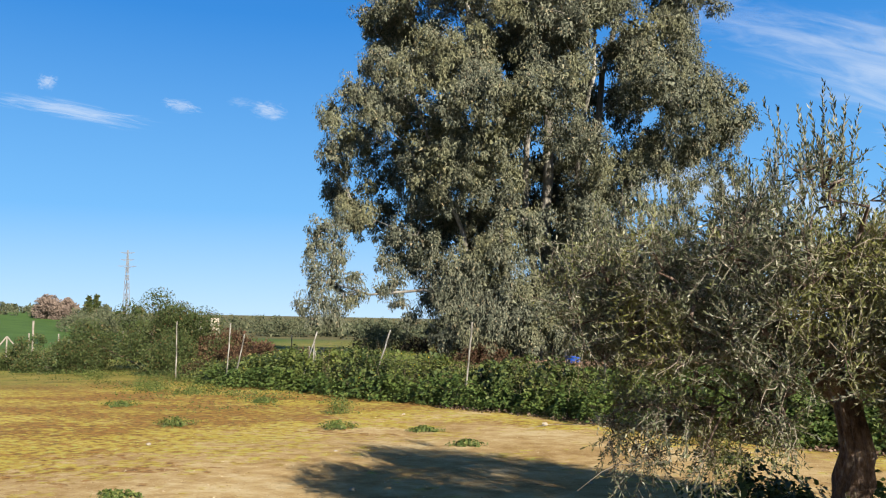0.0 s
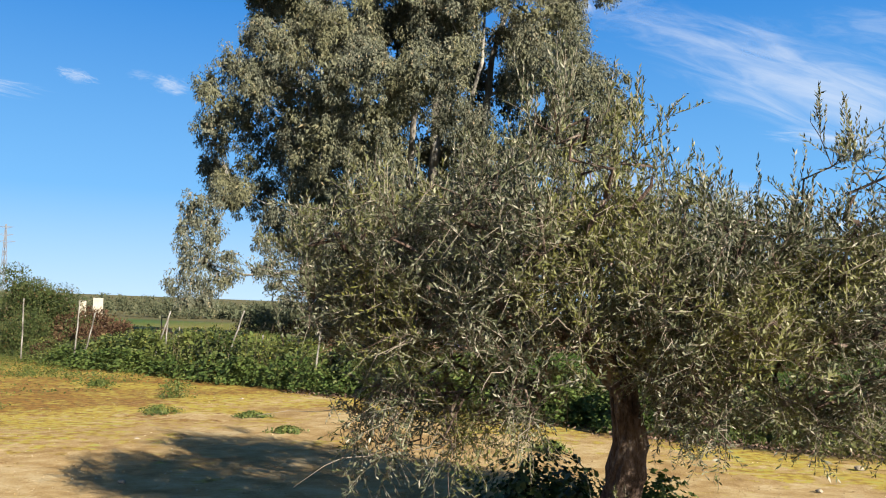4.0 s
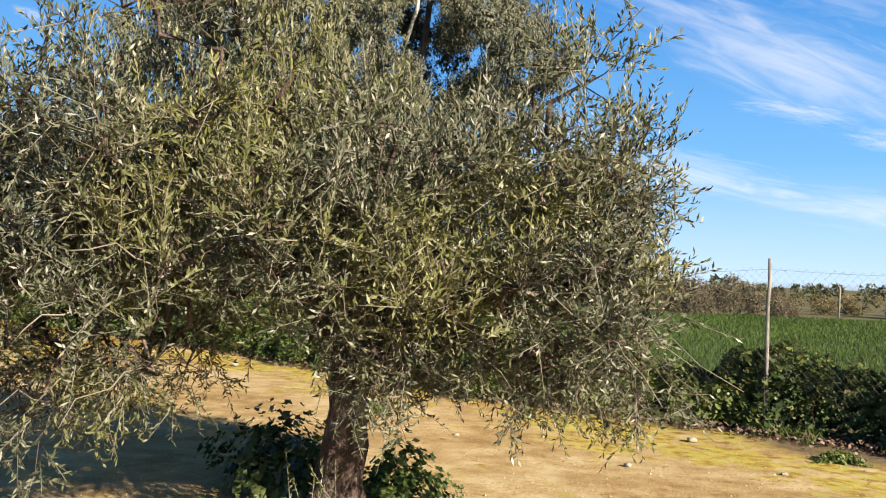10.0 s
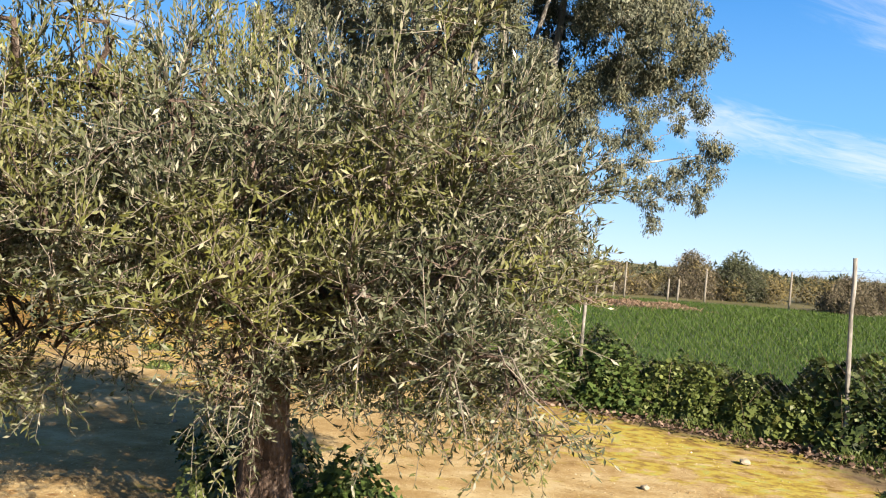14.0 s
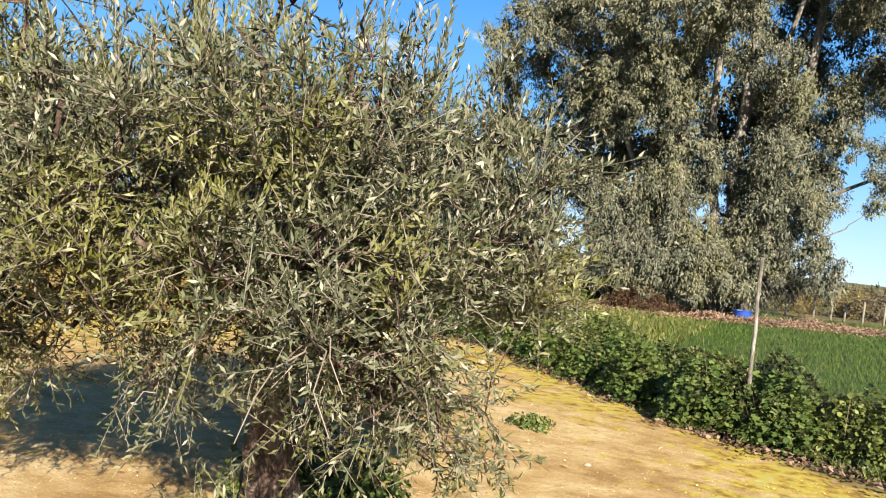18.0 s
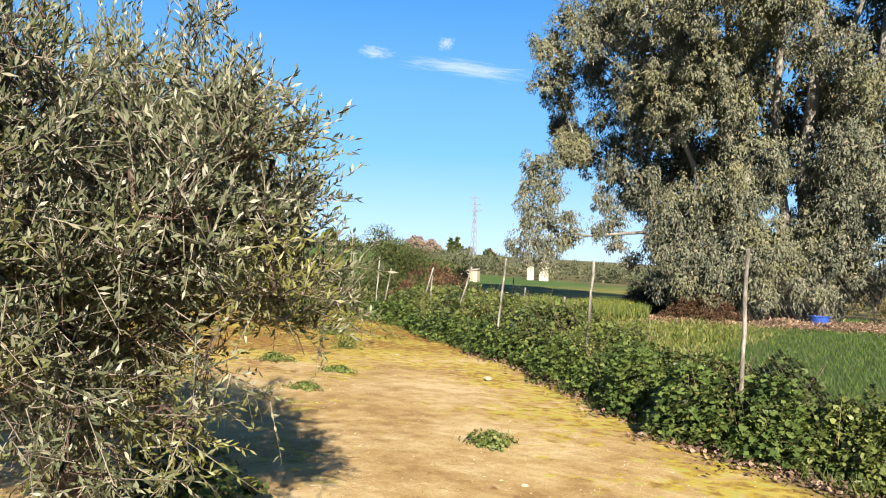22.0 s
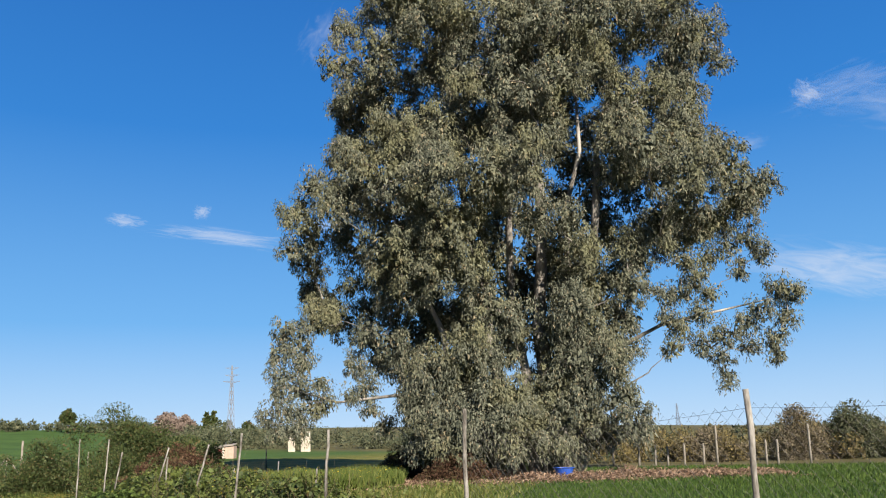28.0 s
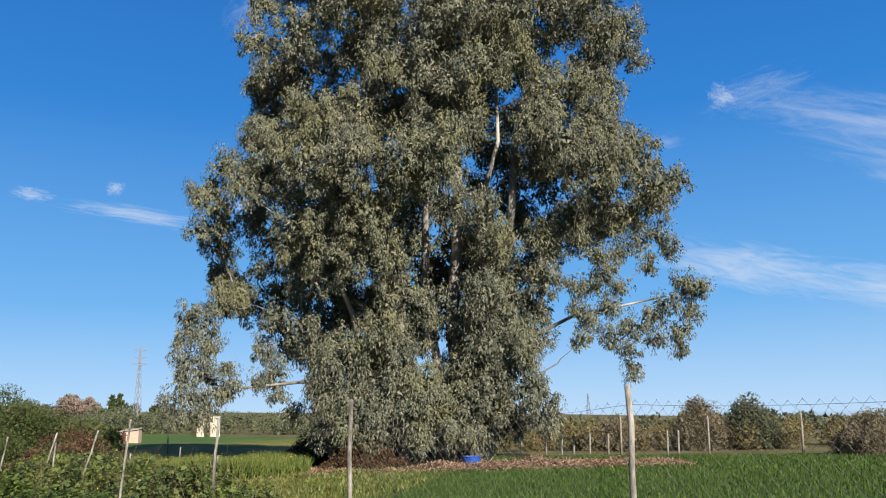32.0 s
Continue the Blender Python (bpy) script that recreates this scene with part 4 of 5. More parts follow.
def build_foot_grass(s0, s1, count, seed):
    """Tufts of light green grass at the foot of the weeds."""
    r = random.Random(seed)
    pos, way = [], []
    while len(pos) < count:
        s = r.uniform(s0, s1)
        if noise.noise(Vector((s * 1.6, 3, seed))) < 0.05:
            continue
        x, y = fence_xy(s, hedge_shape(s)[0] + r.gauss(-0.02, 0.1))
        for k in range(10):
            pos.append((x + r.gauss(0, 0.04), y + r.gauss(0, 0.04), 0.0))
            way.append((r.gauss(0, 0.55), r.gauss(0, 0.55), 1.0))
    g = np.random.default_rng(seed)
    n = len(pos)
    me = blades("foot_grass", np.array(pos), np.array(way), g.uniform(0.06, 0.2, n), g.uniform(0.005, 0.011, n), 0.25)
    me.materials.append(MAT["weed"])
    return tagged(new("foot_grass", me), "light green grass tufts at the foot of the fence weeds", "grass", kind="stuff")


build_foot_grass(-8, 14, 5000, 14)


# ---- the green field ----
def build_field():
    r = np.random.default_rng(21)
    n = 560000
    d = 0.9 + 38 * r.random(n) ** 1.35
    s = r.uniform(-36, 52, n)
    x = FENCE_A.x + along.x * s + across.x * d
    y = FENCE_A.y + along.y * s + across.y * d
    keep = (y < 46) & (s - 1.15 * d < 7.5 + r.normal(0, 1.2, n)) & (x < 32)
    x, y, d = x[keep], y[keep], d[keep]
    pos = np.stack([x, y, np.zeros_like(x)], 1)
    way = np.stack([r.normal(0, 0.3, len(x)), r.normal(0, 0.3, len(x)), np.ones(len(x))], 1)
    length = r.uniform(0.06, 0.14, len(x)) * (1 + d / 60)
    width = r.uniform(0.0047, 0.0095, len(x)) * (1 + d / 8)
    me = blades("wheat", pos, way, length, width, 0.12, None, True)
    me.materials.append(MAT["wheat"])
    return tagged(new("young_wheat", me), "dense young green wheat in the field", "crop", kind="stuff")


build_field()


# ---- bushes and far woods ----
def leaf_cloud(lumps, count, size, seed, droop=0.0):
    """Leaves in a heap of lumps (x, y, z, radius, flatness); denser at the lumps' skin."""
    r = np.random.default_rng(seed)
    lumps = np.array(lumps, float)
    pick = r.choice(len(lumps), count, p=lumps[:, 3] ** 2 / (lumps[:, 3] ** 2).sum())
    v = unit(r.normal(size=(count, 3)))
    q = r.random(count) ** 0.35 * lumps[pick, 3]
    pos = lumps[pick, :3] + v * q[:, None] * np.array([1, 1, 1]) * np.stack([np.ones(count), np.ones(count), lumps[pick, 4]], 1)
    pos[:, 2] = np.maximum(pos[:, 2], 0.03)
    way = v + r.normal(0, 0.6, (count, 3)) + np.array([0, 0, 0.3 - droop])
    big = r.random(count) < 0.12
    pos[big] = lumps[pick[big], :3] + (pos[big] - lumps[pick[big], :3]) * 0.7
    return pos, way, r.uniform(0.6, 1.3, count) * size * np.where(big, 2.2, 1.0)


def build_bush(name, x, y, rx, ry, h, count, size, seed, mat, label, category="bush", kind="", group=""):
    """A bush of many lumps with an uneven outline."""
    r = random.Random(seed)
    g = terrain(x, y)
    ob = thing(name, x, y, g, label, category, group, kind)
    lumps = []
    for i in range(22):
        a, q = r.uniform(0, 2 * math.pi), r.random() ** 0.6
        e = h * (1 - 0.7 * q * q) * r.uniform(0.8, 1.0)
        s = h * r.uniform(0.16, 0.3)
        lumps.append((x + rx * q * math.cos(a), y + ry * q * math.sin(a), g + max(e - s, 0.3 * s), s, 1.0))
        lumps.append((x + rx * q * math.cos(a), y + ry * q * math.sin(a), g + max((e - s) * 0.45, 0.2 * s), s * 1.15, 1.0))
    pos, way, ln = leaf_cloud(lumps, count, size, seed)
    pos[:, 2] = np.maximum(pos[:, 2], g + 0.03)
    c = part("foliage", blades("foliage", pos, way, ln, ln * 0.6, 0.1, None, True), MAT[mat], ob)
    c.matrix_parent_inverse = Matrix.Translation((-x, -y, -g))
    t = Tubes()
    for i in range(9):
        q = lumps[i * 2]
        t.run(curve_points((x + r.uniform(-0.2, 0.2), y + r.uniform(-0.2, 0.2), g - 0.1), q[:3], 0.1, 5, 0.08, i), [0.04, 0.035, 0.028, 0.02, 0.012], 5)
    c = part("stem", t.mesh("stem"), MAT["olive_bark"], ob)
    c.matrix_parent_inverse = Matrix.Translation((-x, -y, -g))
    return ob


build_bush("lentisk_bush", -21.6, 28.6, 4.6, 2.6, 3.7, 95000, 0.07, 31, "bush", "large dense dark green bush beside the fence")
build_bush("lentisk_bush", -26.9, 28.4, 2.2, 2.0, 1.85, 34000, 0.07, 36, "bush", "lower dark green bush beside the fence")
build_bush("lentisk_bush", -31.5, 24.0, 2.4, 1.8, 1.9, 18000, 0.1, 54, "bush", "low dark green bush at the yard's end")
build_bush("lentisk_bush", -33.0, 44.0, 5.0, 3.0, 2.9, 26000, 0.12, 34, "bush", "large dark green bush in the rough grass")
build_bush("bramble_bush", -17.8, 28.9, 2.4, 1.8, 2.0, 22000, 0.075, 32, "bramble", "withered reddish brown bramble thicket")
build_bush("bramble_bush", -14.0, 25.2, 3.0, 1.6, 1.5, 20000, 0.065, 35, "bramble", "low reddish brown brambles behind the fence")
build_bush("bramble_bush", -8.0, 33.6, 1.8, 1.0, 1.25, 14000, 0.06, 44, "bramble", "reddish brown brambles under the eucalyptus")
build_bush("bramble_bush", -11.3, 37.2, 2.8, 1.1, 1.7, 16000, 0.07, 47, "bramble", "withered rust-brown brush beside the eucalyptus trunks")
build_bush("bramble_bush", 12.0, 46.3, 3.6, 2.5, 2.5, 40000, 0.07, 33, "grey_bush", "grey-brown withered bramble mound by the field")
build_bush("wild_olive", 2.4, 54.5, 1.5, 1.5, 3.3, 20000, 0.09, 37, "grey_bush", "tall grey-green wild olive behind the far fence")
build_bush("wild_olive", 4.9, 55.5, 1.5, 1.5, 3.4, 20000, 0.1, 38, "far_leaf", "pale green wild olive behind the far fence")
build_bush("wild_olive", -2.5, 55.0, 2.5, 2.0, 2.2, 18000, 0.1, 39, "grey_bush", "broad grey wild olive behind the far fence")
build_bush("wild_olive", 24.5, 52.0, 1.8, 1.6, 3.2, 16000, 0.09, 40, "grey_bush", "sparse leafless shrub at the field's end")


def build_woods(name, a0, a1, dist, depth, height, count, size, seed, mat, label, each=2.2):
    """A belt of trees or hedge round the view: bearings in degrees from the yard's corner."""
    r = random.Random(seed)
    lumps = []
    n = int((a1 - a0) * each)
    for i in range(n):
        a = radians(r.uniform(a0, a1))
        q = dist + r.uniform(0, depth)
        x, y = 6 + q * math.sin(a), 4 + q * math.cos(a)
        g = terrain(x, y)
        h = height * r.uniform(0.65, 1.1) * (1 + 0.25 * noise.noise(Vector((a * 9, 0, seed))))
        for k in range(3):
            s = h * r.uniform(0.28, 0.42)
            lumps.append((x + r.uniform(-h, h) * 0.5, y + r.uniform(-h, h) * 0.5, g + max(s * 0.5, h - s - k * 0.25 * h), s, 0.95))
    pos, way, ln = leaf_cloud(lumps, count, size, seed)
    me = blades(name, pos, way, ln, ln * 0.65, 0.1, None, True)
    me.materials.append(MAT[mat])
    return tagged(new(name, me), label, "trees", kind="stuff")


build_woods("orchard_hedge", 6, 40, 52, 9, 1.3, 34000, 0.1, 46, "orchard", "low yellow-green scrub behind the far fence")
build_woods("orchard_hedge", -30, 7, 50, 9, 2.0, 58000, 0.1, 41, "orchard", "yellow-green orchard and scrub behind the far fence")
build_woods("far_grove", -46, -14, 130, 45, 3.3, 60000, 0.26, 44, "far_leaf", "grey-green olive grove behind the eucalyptus", 7)
build_woods("far_woods", -80, -42, 190, 80, 2.1, 45000, 0.44, 42, "far_leaf", "distant grey-green olive groves", 8)
build_woods("far_woods", -30, 60, 110, 60, 2.6, 24000, 0.5, 43, "far_leaf", "distant low trees beyond the field")


def build_rough_grass():
    r = np.random.default_rng(63)
    n = 60000
    s, d = r.uniform(4, 46, n), r.uniform(1.0, 26, n) ** 1.0
    x = FENCE_A.x + along.x * s + across.x * d
    y = FENCE_A.y + along.y * s + across.y * d
    keep = (s - 1.15 * d > 6.5) & (y < 60)
    x, y = x[keep], y[keep]
    patch = np.array([noise.noise(Vector((a * 0.35, c * 0.35, 8))) for a, c in zip(x, y)])
    pos = np.stack([x, y, np.array([terrain(a, c) for a, c in zip(x, y)])], 1)
    way = np.stack([r.normal(0, 0.5, len(x)), r.normal(0, 0.5, len(x)), np.ones(len(x))], 1)
    me = blades("rough_grass", pos, way, r.uniform(0.08, 0.24, len(x)) * (1 + 0.9 * np.maximum(0, patch)), r.uniform(0.02, 0.05, len(x)), 0.2)
    me.materials.append(MAT["rough_grass"])
    return tagged(new("rough_grass", me), "rough yellow-green grass before the eucalyptus", "grass", kind="stuff")


build_rough_grass()


def build_meadow(name, n, low, high, width, seed, mat, label, category):
    """Knee-high lit weeds between the hut and the eucalyptus, added to hide its shadow."""
    r = np.random.default_rng(seed)
    a, q = np.radians(r.uniform(-47.0, -31.0, n)), r.uniform(30.5, 38.0, n)
    x, y = 7.1 + q * np.sin(a), 4.4 + q * np.cos(a)
    patch = np.array([noise.noise(Vector((u * 0.6, v * 0.6, 5))) for u, v in zip(x, y)])
    z = np.array([terrain(u, v) for u, v in zip(x, y)])
    way = np.stack([r.normal(0, 0.3, n), r.normal(0, 0.3, n), np.ones(n)], 1)
    tall = r.uniform(low, high, n) * (1 + 0.5 * patch)
    if mat == "yellow_flower":
        me = round_leaves(name, np.stack([x, y, z + tall], 1), way, r.uniform(0.02, 0.035, n))
    else:
        me = blades(name, np.stack([x, y, z], 1), way, tall, r.uniform(0.6, 1.4, n) * width, 0.2, None, True)
    me.materials.append(MAT[mat])
    return tagged(new(name, me), label, category, kind="stuff")


build_meadow("meadow_grass", 44000, 0.3, 0.72, 0.04, 81, "meadow", "tall yellow-green meadow grass beyond the fence, added to hide the tree's shadow", "grass")
build_meadow("meadow_flowers", 900, 0.4, 0.7, 0.0, 82, "yellow_flower", "small yellow flowers in the meadow grass", "flowers")


def build_far_tree(name, az, dist, height, width, crown, mat, seed, label, size=0.3, count=5000):
    """A lone tree on the skyline: its bearing and distance, its crown's width and the share of the height that it takes."""
    r = random.Random(seed)
    a = radians(az)
    x, y = 7.1 + dist * math.sin(a), 4.5 + dist * math.cos(a)
    g = terrain(x, y)
    tree = thing(name, x, y, g, label, "tree")
    t = Tubes()
    t.run([(x, y, g - 0.2), (x + 0.1, y, g + height * 0.5), (x, y, g + height * 0.95)], [0.2, 0.14, 0.04], 6)
    part("trunk", t.mesh("trunk"), MAT["olive_bark"], tree)
    lumps = []
    for k in range(14):
        f = (k + 0.5) / 14
        z = g + height * (1 - crown * (1 - f)) * 0.97
        reach = width * 0.5 * math.sin(math.pi * (0.15 + 0.8 * f))
        th = r.uniform(0, 6.28)
        s = max(0.25, reach * 0.55)
        lumps.append((x + math.cos(th) * (reach - s * 0.8), y + math.sin(th) * (reach - s * 0.8), z - s * 0.5, s, 1.0))
    pos, way, ln = leaf_cloud(lumps, count, size, seed)
    part("crown", blades("crown", pos, way, ln, ln * 0.6, 0.1, None, True), MAT[mat], tree)
    return hang(tree, (x, y, g))


build_far_tree("cypress_tree", -43.9, 195, 5.2, 1.7, 0.95, "bush", 401, "slender dark cypress on the skyline")
build_far_tree("cypress_tree", -43.45, 195, 5.6, 1.7, 0.95, "bush", 402, "slender dark cypress on the skyline")
build_far_tree("pine_tree", -52.2, 190, 5.0, 3.4, 0.45, "bush", 403, "umbrella-shaped dark pine on the skyline")
build_far_tree("bare_tree", -46.3, 188, 5.2, 6.0, 0.8, "bare_twigs", 404, "leafless reddish brown tree on the skyline", 0.4, 6000)
build_far_tree("bare_tree", -45.4, 188, 4.6, 5.0, 0.8, "bare_twigs", 405, "leafless reddish brown tree on the skyline", 0.4, 5000)
build_far_tree("orchard_tree", -41.3, 170, 4.0, 3.0, 0.8, "bush", 406, "round dark tree on the skyline")


# ---- clouds, high and far ----
def cloud_material(name, low, high, amount):
    m, nt, b = node_material(name, 1.0, 0.0)
    # black base with a fixed glow that stands in for sunlight on the cloud
    b.inputs["Base Color"].default_value = (0.0, 0.0, 0.0, 1)
    b.inputs["Emission Color"].default_value = (0.92, 0.96, 1.0, 1)
    b.inputs["Emission Strength"].default_value = 0.31
    tc = nt.nodes.new("ShaderNodeTexCoord")
    info = nt.nodes.new("ShaderNodeObjectInfo")
    sep = nt.nodes.new("ShaderNodeSeparateXYZ")
    nt.links.new(tc.outputs["Object"], sep.inputs[0])
    rr = calc(nt, "ADD", calc(nt, "POWER", calc(nt, "ABSOLUTE", sep.outputs[0]), 2.0), calc(nt, "POWER", calc(nt, "ABSOLUTE", sep.outputs[1]), 2.0))
    fall = calc(nt, "SUBTRACT", 1.0, fac(nt, calc(nt, "SQRT", rr), 0.0, 1.0))
    mp = nt.nodes.new("ShaderNodeMapping")
    mp.inputs["Scale"].default_value = (1.2, 1.6, 1.0)
    nt.links.new(tc.outputs["Object"], mp.inputs[0])
    shift = nt.nodes.new("ShaderNodeCombineXYZ")
    nt.links.new(calc(nt, "MULTIPLY", info.outputs["Random"], 37.0), shift.inputs[2])
    nt.links.new(shift.outputs[0], mp.inputs["Location"])
    n = add(nt, "ShaderNodeTexNoise", Scale=2.4, Detail=8.0, Roughness=0.62, Distortion=0.9)
    nt.links.new(mp.outputs[0], n.inputs["Vector"])
    ragged = calc(nt, "ADD", fall, calc(nt, "MULTIPLY", calc(nt, "SUBTRACT", n.outputs[0], 0.5), 1.9))
    a = calc(nt, "MULTIPLY", calc(nt, "MULTIPLY", fac(nt, ragged, low, high), fac(nt, fall, 0.0, 0.25)), amount)
    nt.links.new(a, b.inputs["Alpha"])
    return m


CLOUD = {"dense": cloud_material("cloud_dense", 0.12, 1.4, 0.52), "thin": cloud_material("cloud_thin", 0.3, 1.5, 0.22), "streak": cloud_material("cloud_streak", 0.25, 1.35, 0.5)}


def build_cloud(az, el, wide, high, tilt, kind):
    """A thin sheet of cirrus: bearing, height and size in degrees, seen from the yard."""
    dist = 3200.0
    a, e = radians(az), radians(el)
    eye = Vector((5, 3, 1.6))
    p = eye + dist * Vector((math.sin(a) * math.cos(e), math.cos(a) * math.cos(e), math.sin(e)))
    bm = bmesh.new()
    bmesh.ops.create_grid(bm, x_segments=8, y_segments=4, size=1.0)
    for v in bm.verts:
        v.co.z = 0.15 * (1 - v.co.x ** 2)
    me = bpy.data.meshes.new("cloud")
    bm.to_mesh(me)
    bm.free()
    me.materials.append(CLOUD[kind])
    ob = new("cloud", me)
    turn = (eye - p).to_track_quat("Z", "Y").to_matrix().to_4x4()
    k = dist * math.pi / 360
    ob.matrix_world = Matrix.Translation(p) @ turn @ pose(0, 0, 0, 0, 0, tilt) @ Matrix.Diagonal((wide * k, high * k, 40, 1))
    return tagged(ob, "thin white wisp of high cloud", "cloud", "clouds", "structure")


for cloud_row in ((-43.0, 13.9, 15, 1.9, -5.5, "streak"), (-49.5, 14.7, 4, 1.5, -5, "streak"), (-44.6, 15.5, 1.9, 1.7, 0, "streak"), (-36.4, 14.8, 3.8, 1.5, -8, "streak"), (-30.6, 14.8, 4, 2.0, -10, "streak"), (-32.4, 15.3, 3, 1.2, 0, "thin"),
                  (-2.0, 9.8, 17, 5.2, -14, "dense"), (7.5, 7.4, 24, 4.6, -13, "dense"), (19.0, 4.9, 24, 3.8, -8, "dense"),
                  (13.0, 14.6, 38, 8.5, -24, "dense"), (2.5, 19.5, 16, 5.0, -14, "thin"), (13.5, 11.3, 12, 2.2, -12, "streak"), (20.0, 8.9, 13, 2.4, -13, "streak"), (17.0, 17.5, 16, 5, -15, "thin"),
                  (0.0, 21.0, 12, 4.0, 10, "thin"), (-2.2, 20.9, 3.5, 2.5, -30, "streak"), (-6.1, 18.4, 4, 2.0, 0, "thin"), (-36.2, 27.5, 7, 5, 60, "thin")):
    build_cloud(*cloud_row)


# ---- chain-link netting on the near fence ----
def build_netting(a, b, za, zb, seed):
    """A bay of netting between two posts: woven zigzag wires and a straining wire along the top."""
    a, b = Vector(a), Vector(b)
    run = b - a
    d = run.normalized()
    n = int(run.length / 0.046)
    ob = thing("chain_link_netting", a.x, a.y, 0, "sagging galvanised chain-link netting between fence posts", "fence", "netting of the near fence")
    t = Tubes()
    for i in range(n):
        f = (i + 0.5) / n
        c = a + run * f
        top = za + (zb - za) * f - 0.05 * 4 * f * (1 - f) + 0.006 * math.sin(i * 1.7 + seed)
        pts = []
        k = 0
        z = top
        while z > 0.12:
            pts.append((c.x + d.x * 0.0245 * (-1) ** (k + i), c.y + d.y * 0.0245 * (-1) ** (k + i), z))
            z -= 0.047
            k += 1
        t.run(pts, [0.0013] * len(pts), 3)
    part("netting", t.mesh("netting", False), MAT["wire"], ob)
    t = Tubes()
    t.run([a.lerp(b, f) + Vector((0, 0, za + (zb - za) * f - 0.03 - 0.05 * 4 * f * (1 - f))) for f in np.linspace(0, 1, 9)], [0.0014] * 9, 4)
    part("straining_wire", t.mesh("straining_wire", False), MAT["wire"], ob)
    return hang(ob, (a.x, a.y, 0))


build_netting((3.38, 11.94, 0), (6.2, 10.45, 0), 1.73, 1.81, 0)
build_netting((6.2, 10.45, 0), (8.85, 8.58, 0), 1.81, 1.83, 1)
build_netting((8.85, 8.58, 0), (11.5, 6.7, 0), 1.83, 1.83, 2)


# ---- far fence beyond the field ----
def build_far_post(x, y, h, bent):
    t = Tubes()
    pts = [Vector((x, y, terrain(x, y) - 0.1)), Vector((x + 0.03, y, h * 0.5)), Vector((x + 0.05, y, h * 0.86))]
    pts.append(Vector((x + 0.05 - (0.22 if bent else 0.0), y - (0.1 if bent else 0), h)))
    t.run(pts, [0.055, 0.052, 0.05, 0.035], 6)
    me = t.mesh("fence_post")
    me.materials.append(MAT["concrete"])
    return tagged(new("fence_post", me), "pale concrete fence post at the field's far edge", "fence post", "posts of the far fence")


for px, ph in ((-0.7, 1.95), (3.4, 1.85), (7.5, 1.95), (13.4, 1.9), (18.0, 1.95), (22.3, 1.9), (26.5, 1.95), (31.0, 1.9)):
    build_far_post(px, 46.6 + 0.06 * max(0, px), ph, px > 12)
for px, ph in ((-8.6, 1.1), (-7.0, 1.0), (-5.6, 1.2), (-4.3, 1.25), (-3.5, 1.05), (-2.9, 1.0), (-2.1, 1.15), (-1.2, 1.1), (1.6, 1.2), (2.1, 1.2)):
    build_far_post(px, 45.9, ph, False)
t = Tubes()
for z in (0.5, 1.0, 1.5):
    for a, b in ((-0.7, 3.4), (3.4, 7.5), (7.5, 13.4), (13.4, 18.0), (18.0, 22.3), (22.3, 26.5), (26.5, 31.0)):
        t.run([(a, 46.6 + 0.06 * max(0, a), z), ((a + b) / 2, 46.6 + 0.06 * max(0, (a + b) / 2), z - 0.04), (b, 46.6 + 0.06 * max(0, b), z)], [0.006] * 3, 3)
me = t.mesh("fence_wire", False)
me.materials.append(MAT["wire"])
tagged(new("fence_wire", me), "slack rusty wires of the far fence", "fence", kind="stuff")

# a wooden pole at the end of the field
t = Tubes()
t.run([(19.8, 36.6, -0.3), (19.79, 36.58, 1.6), (19.76, 36.55, 3.3), (19.73, 36.5, 5.0)], [0.10, 0.09, 0.085, 0.075], 10, 0.1)
me = t.mesh("wooden_pole")
me.materials.append(MAT["post_wood"])
tagged(new("wooden_pole", me), "tall weathered wooden pole standing in the field", "pole")

# braced gate post and tall post at the west end of the yard
build_post(-30.6, 31.3, 2.25, (0.0, 0.0), MAT["concrete"], 0.055, "tall pale fence post at the end of the yard", "posts of the western fence")
brace = thing("braced_post", -33.6, 32.6, terrain(-33.6, 32.6), "pale straining post with two slanting braces", "fence post", "posts of the western fence")
for k, (dx, dy) in enumerate(((0, 0), (-1.0, -0.6), (1.0, 0.7))):
    t = Tubes()
    t.run([(-33.6 + dx, 32.6 + dy, terrain(-33.6, 32.6) - 0.1), (-33.6, 32.6, terrain(-33.6, 32.6) + 1.45)], [0.045, 0.04], 8)
    part("post" if k == 0 else "brace", t.mesh("post"), MAT["concrete"], brace)
hang(brace, brace.location)
for px, py, ph in ((-45, 52, 1.3), (-48.5, 52, 1.3), (-41.0, 50.5, 1.6), (-39.6, 50.5, 1.5), (-38.2, 50.0, 1.5), (-52, 52.5, 1.3)):
    build_post(px, py, ph, (0, 0), MAT["concrete"], 0.06, "pale fence post in the green field", "posts of the western fence")
# stakes in the rough grass
for px, py, ph, lx in ((-12.2, 25.9, 1.0, 0.0), (-9.4, 26.5, 0.9, 0.1), (-8.9, 26.3, 0.5, 0.15), (-17.5, 33.8, 1.5, 0.0), (-16.2, 33.0, 1.0, 0.05)):
    build_post(px, py, ph, (lx, 0), MAT["post_wood"], 0.03, "thin old stake in the rough grass", "stakes in the grass")


